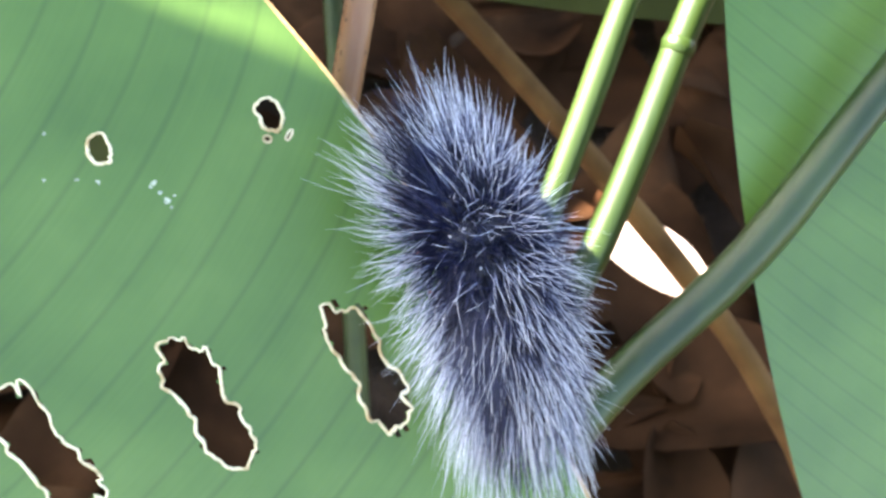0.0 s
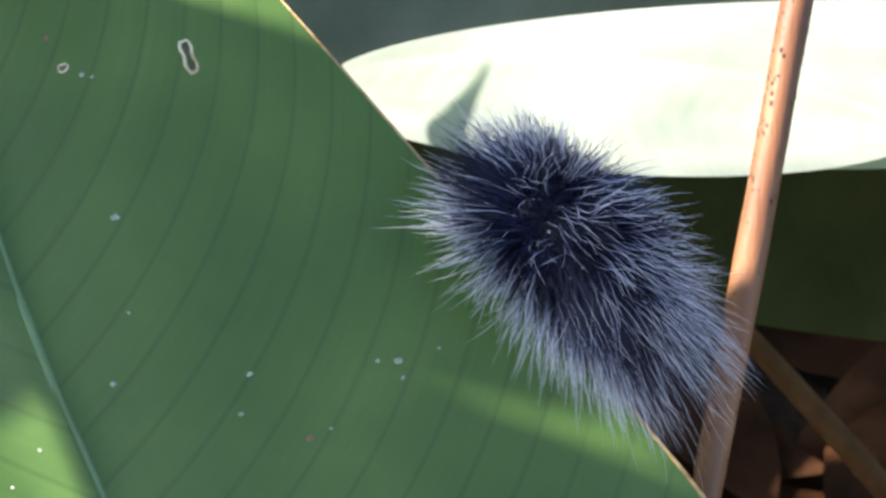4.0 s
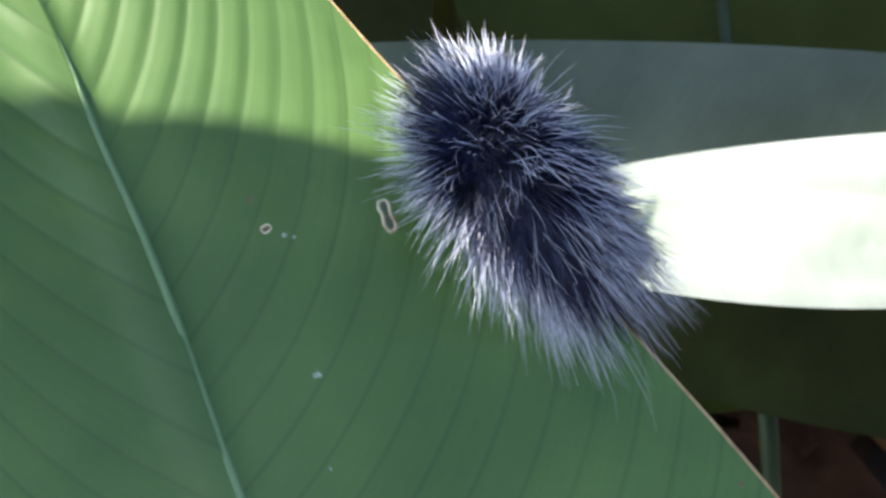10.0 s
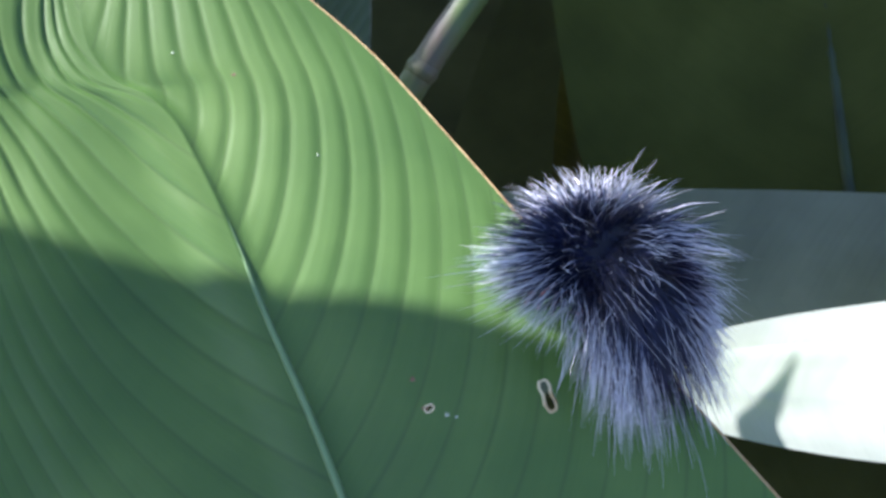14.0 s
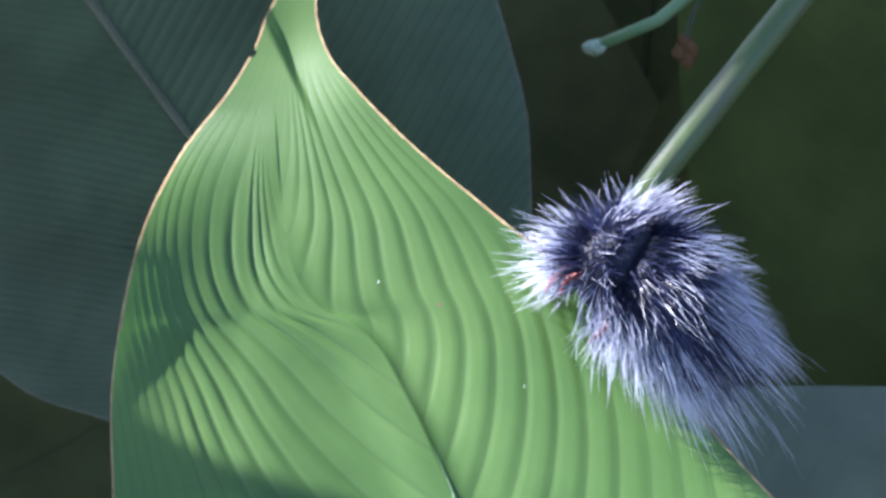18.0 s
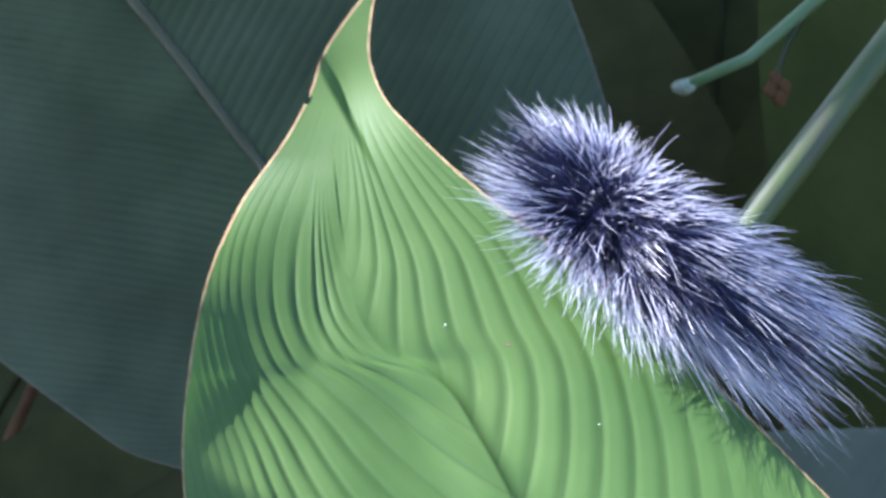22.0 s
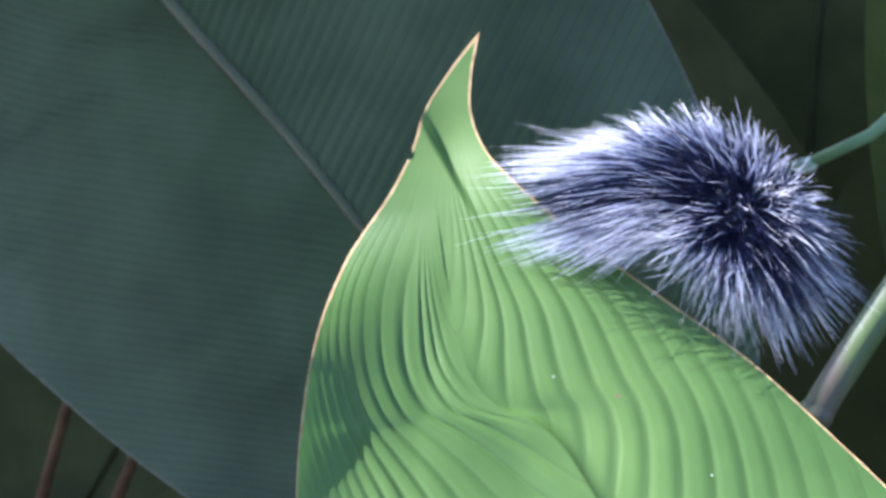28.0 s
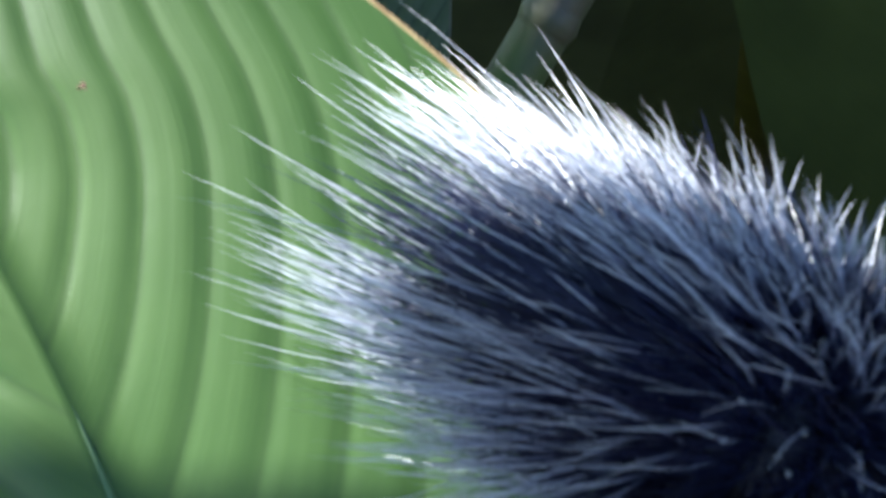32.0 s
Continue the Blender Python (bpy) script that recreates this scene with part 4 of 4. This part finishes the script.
def motions():
    # seconds, shift in x and z, turn in radians of the ribbed leaf
    LEAF_ROWS = [
        (0, 0.0, 0.0, 0.0),
        (15.5, 0.0, 0.0, 0.0),
        (16, 0.0, 0.0, 0.0),
        (16.5, 0.00169, -0.00016, 0.0148),
        (17, 0.00385, 0.00160, 0.0024),
        (17.5, 0.00206, -0.00181, -0.0234),
        (18, 0.00267, -0.00003, -0.0069),
        (18.5, 0.00476, 0.00120, 0.0015),
        (19, 0.00212, 0.00123, -0.0041),
        (19.5, 0.00199, 0.00207, -0.0037),
        (20, 0.00075, 0.00069, -0.0214),
        (20.5, 0.00001, 0.00124, -0.0135),
        (21, 0.00079, 0.00245, -0.0069),
        (21.5, 0.00083, 0.00321, 0.0014),
        (22, 0.00147, 0.00398, 0.0192),
        (22.5, 0.00395, 0.00387, 0.0288),
        (23, 0.00170, 0.00585, 0.0529),
        (23.5, 0.00593, 0.00725, 0.0411),
        (24, 0.00286, 0.00732, 0.0969),
        (24.5, 0.00553, 0.00946, 0.0730),
        (25, 0.00175, 0.00832, 0.0852),
        (25.5, -0.00184, 0.00980, 0.0701),
        (27.5, -0.00330, 0.01098, 0.0344),
        (28, -0.00358, 0.01000, 0.0134),
        (28.5, -0.00456, 0.00906, 0.0167),
        (29, 0.00076, -0.00181, 0.0064),
        (29.5, 0.00108, -0.00146, -0.0043),
        (30, 0.00079, -0.00194, -0.0002),
        (30.5, -0.00282, 0.00126, -0.0151),
        (31, 0.00051, 0.00025, -0.0011),
        (31.6, 0.00077, -0.00018, 0.0256),
        (31.8, 0.00135, -0.00064, 0.0359),
        (32, 0.00254, -0.00168, 0.0490),
    ]
    SPINE_ROWS = [
        (0, 0.0565, -0.0484, 0.0606, -0.0582, 0.0679, -0.0809),
        (0.5, 0.0535, -0.0434, 0.0587, -0.0510, 0.0685, -0.0753),
        (1, 0.0450, -0.0353, 0.0513, -0.0445, 0.0595, -0.0654),
        (1.5, 0.0354, -0.0272, 0.0415, -0.0349, 0.0521, -0.0546),
        (2, 0.0283, -0.0188, 0.0352, -0.0254, 0.0503, -0.0427),
        (2.5, 0.0225, -0.0125, 0.0307, -0.0175, 0.0469, -0.0312),
        (3, 0.0190, -0.0074, 0.0273, -0.0130, 0.0393, -0.0245),
        (3.5, 0.0165, -0.0023, 0.0228, -0.0080, 0.0357, -0.0206),
        (4, 0.0200, -0.0005, 0.0257, -0.0062, 0.0376, -0.0202),
        (4.5, 0.0212, -0.0008, 0.0264, -0.0071, 0.0380, -0.0202),
        (6.5, 0.0218, -0.0021, 0.0274, -0.0087, 0.0364, -0.0203),
        (7, 0.0220, -0.0018, 0.0276, -0.0091, 0.0372, -0.0206),
        (7.5, 0.0193, -0.0003, 0.0256, -0.0066, 0.0362, -0.0202),
        (8, 0.0102, 0.0013, 0.0187, -0.0045, 0.0327, -0.0189),
        (8.5, 0.0057, 0.0074, 0.0137, -0.0016, 0.0280, -0.0139),
        (9, 0.0011, 0.0143, 0.0077, 0.0061, 0.0208, -0.0050),
        (9.5, -0.0038, 0.0214, 0.0024, 0.0128, 0.0148, 0.0011),
        (10, -0.0083, 0.0275, -0.0021, 0.0182, 0.0071, 0.0065),
        (10.5, -0.0135, 0.0357, -0.0059, 0.0266, 0.0008, 0.0147),
        (11, -0.0155, 0.0392, -0.0080, 0.0322, -0.0007, 0.0202),
        (11.5, -0.0181, 0.0399, -0.0106, 0.0324, -0.0007, 0.0208),
        (12, -0.0163, 0.0394, -0.0105, 0.0326, -0.0006, 0.0220),
        (12.5, -0.0129, 0.0351, -0.0078, 0.0312, -0.0020, 0.0203),
        (13, -0.0129, 0.0313, -0.0071, 0.0325, -0.0034, 0.0205),
        (13.5, -0.0128, 0.0307, -0.0064, 0.0307, -0.0028, 0.0193),
        (15.5, -0.0360, 0.0561, -0.0273, 0.0485, -0.0115, 0.0354),
        (16, -0.0380, 0.0666, -0.0279, 0.0589, -0.0149, 0.0445),
        (16.5, -0.0424, 0.0676, -0.0328, 0.0573, -0.0200, 0.0452),
        (17, -0.0412, 0.0720, -0.0329, 0.0634, -0.0198, 0.0494),
        (17.5, -0.0395, 0.0675, -0.0313, 0.0610, -0.0179, 0.0498),
        (18, -0.0364, 0.0610, -0.0305, 0.0624, -0.0209, 0.0497),
        (18.5, -0.0359, 0.0588, -0.0299, 0.0602, -0.0210, 0.0485),
        (19, -0.0336, 0.0592, -0.0267, 0.0606, -0.0206, 0.0499),
        (19.5, -0.0353, 0.0601, -0.0278, 0.0626, -0.0211, 0.0512),
        (20, -0.0351, 0.0604, -0.0287, 0.0640, -0.0217, 0.0510),
        (20.5, -0.0278, 0.0749, -0.0276, 0.0621, -0.0221, 0.0496),
        (21, -0.0433, 0.0779, -0.0348, 0.0701, -0.0230, 0.0530),
        (21.5, -0.0483, 0.0782, -0.0399, 0.0692, -0.0259, 0.0537),
        (22, -0.0549, 0.0828, -0.0444, 0.0723, -0.0280, 0.0566),
        (22.5, -0.0591, 0.0837, -0.0480, 0.0762, -0.0309, 0.0622),
        (23, -0.0688, 0.0908, -0.0562, 0.0838, -0.0396, 0.0690),
        (23.5, -0.0714, 0.0980, -0.0597, 0.0902, -0.0405, 0.0764),
        (24, -0.0849, 0.0967, -0.0734, 0.0922, -0.0561, 0.0772),
        (24.5, -0.0801, 0.0995, -0.0683, 0.0928, -0.0499, 0.0809),
        (25, -0.0813, 0.0914, -0.0718, 0.0913, -0.0558, 0.0790),
        (25.5, -0.0798, 0.0932, -0.0718, 0.0939, -0.0565, 0.0797),
        (26.2, -0.0733, 0.1002, -0.0677, 0.0921, -0.0575, 0.0806),
        (26.5, -0.0674, 0.1005, -0.0675, 0.0930, -0.0620, 0.0826),
        (26.8, -0.0602, 0.0959, -0.0659, 0.0930, -0.0656, 0.0844),
        (27.1, -0.0550, 0.0908, -0.0635, 0.0929, -0.0698, 0.0877),
        (27.5, -0.0525, 0.0843, -0.0582, 0.0925, -0.0701, 0.0915),
        (28, -0.0451, 0.0824, -0.0541, 0.0928, -0.0704, 0.0932),
        (28.5, -0.0461, 0.0806, -0.0589, 0.0885, -0.0753, 0.0917),
        (29, -0.0291, 0.0638, -0.0447, 0.0700, -0.0616, 0.0787),
        (29.5, -0.0301, 0.0611, -0.0427, 0.0679, -0.0563, 0.0772),
        (30, -0.0257, 0.0533, -0.0360, 0.0594, -0.0471, 0.0677),
        (30.5, -0.0231, 0.0520, -0.0335, 0.0577, -0.0447, 0.0655),
        (31, -0.0154, 0.0452, -0.0267, 0.0500, -0.0386, 0.0566),
        (31.5, -0.0136, 0.0390, -0.0242, 0.0431, -0.0352, 0.0486),
        (32, -0.0178, 0.0281, -0.0271, 0.0317, -0.0364, 0.0357),
    ]
    walk(leaf, [(t, LEAN @ pose(PIVOT[0] + x, 0, PIVOT[1] + z, 0, -math.degrees(a), 0)) for t, x, z, a in LEAF_ROWS])
    # each row of SPINE_ROWS: seconds, then x and z of head, middle and tail
    root_rows, rows = [], [[] for _ in caterpillar_segments]
    for t, hx, hz, mx, mz, tx, tz in SPINE_ROWS:
        # its back leans outwards from the leaf's edge, more so nearer the tip
        lean = 0.45 + 0.55 * smoothstep(8, 16, t)
        late, turned, near = smoothstep(14.5, 16, t) - smoothstep(26, 27.5, t), smoothstep(26, 28.5, t), smoothstep(29.3, 31.5, t)
        early, curled = smoothstep(0.3, 2, t) - smoothstep(14, 15.5, t), smoothstep(17, 18, t) - smoothstep(20, 20.6, t)
        outward = smoothstep(20.2, 22, t) - smoothstep(28, 28.8, t)
        right, up = 0.0012 * outward + 0.002 * turned - 0.0025 * near, 0.0016 * outward - 0.002 * smoothstep(28.2, 29, t) + 0.0028 * near
        mx, hx, tx, mz, hz, tz = mx + right, hx + right, tx + right, mz + up, hz + up, tz + up
        hx, hz = mx + 0.92 * (hx - mx) + 0.0025 * curled, mz + 0.92 * (hz - mz)
        tx, tz = mx + 0.86 * (tx - mx) - 0.0008 - 0.0006 * early + 0.0022 * turned, mz + 0.86 * (tz - mz) + 0.001 + 0.002 * early + (0.003 - 0.0015 * smoothstep(23, 25, t)) * late + 0.0005 * turned
        flat = math.hypot(mx - hx, mz - hz) + math.hypot(tx - mx, tz - mz)
        hump = (0.004 + 0.35 * math.sqrt(max(0.034 ** 2 - flat ** 2, 0.0)) * 0.35) * (1 - 0.5 * smoothstep(20, 23, t)) * (1 - 0.3 * near)
        stand = 0.0062 - 0.002 * smoothstep(20, 23, t)
        line = curve_at([(hx, BACK * max(hz, 0) - stand, hz), (mx, BACK * max(mz, 0) - stand - hump, mz), (tx, BACK * max(tz, 0) - stand, tz)], np.linspace(0, 1, SEGMENTS))
        mid = Vector((mx, BACK * max(mz, 0) - 0.004, mz))
        root_rows.append((t, LEAN @ Matrix.Translation(mid)))
        tangents = -np.gradient(line, axis=0)
        for s, (c, d) in enumerate(zip(line, tangents)):
            x = Vector(d).normalized()
            y = Vector((0.78 * lean, -1, 0.62 * lean)).cross(x).normalized()
            z = x.cross(y)
            turn = Matrix((x, y, z)).transposed().to_4x4()
            rows[s].append((t, Matrix.Translation(Vector(c) - mid) @ turn))
    walk(caterpillar_root, root_rows)
    for seg, row in zip(caterpillar_segments, rows):
        walk(seg, row)


motions()
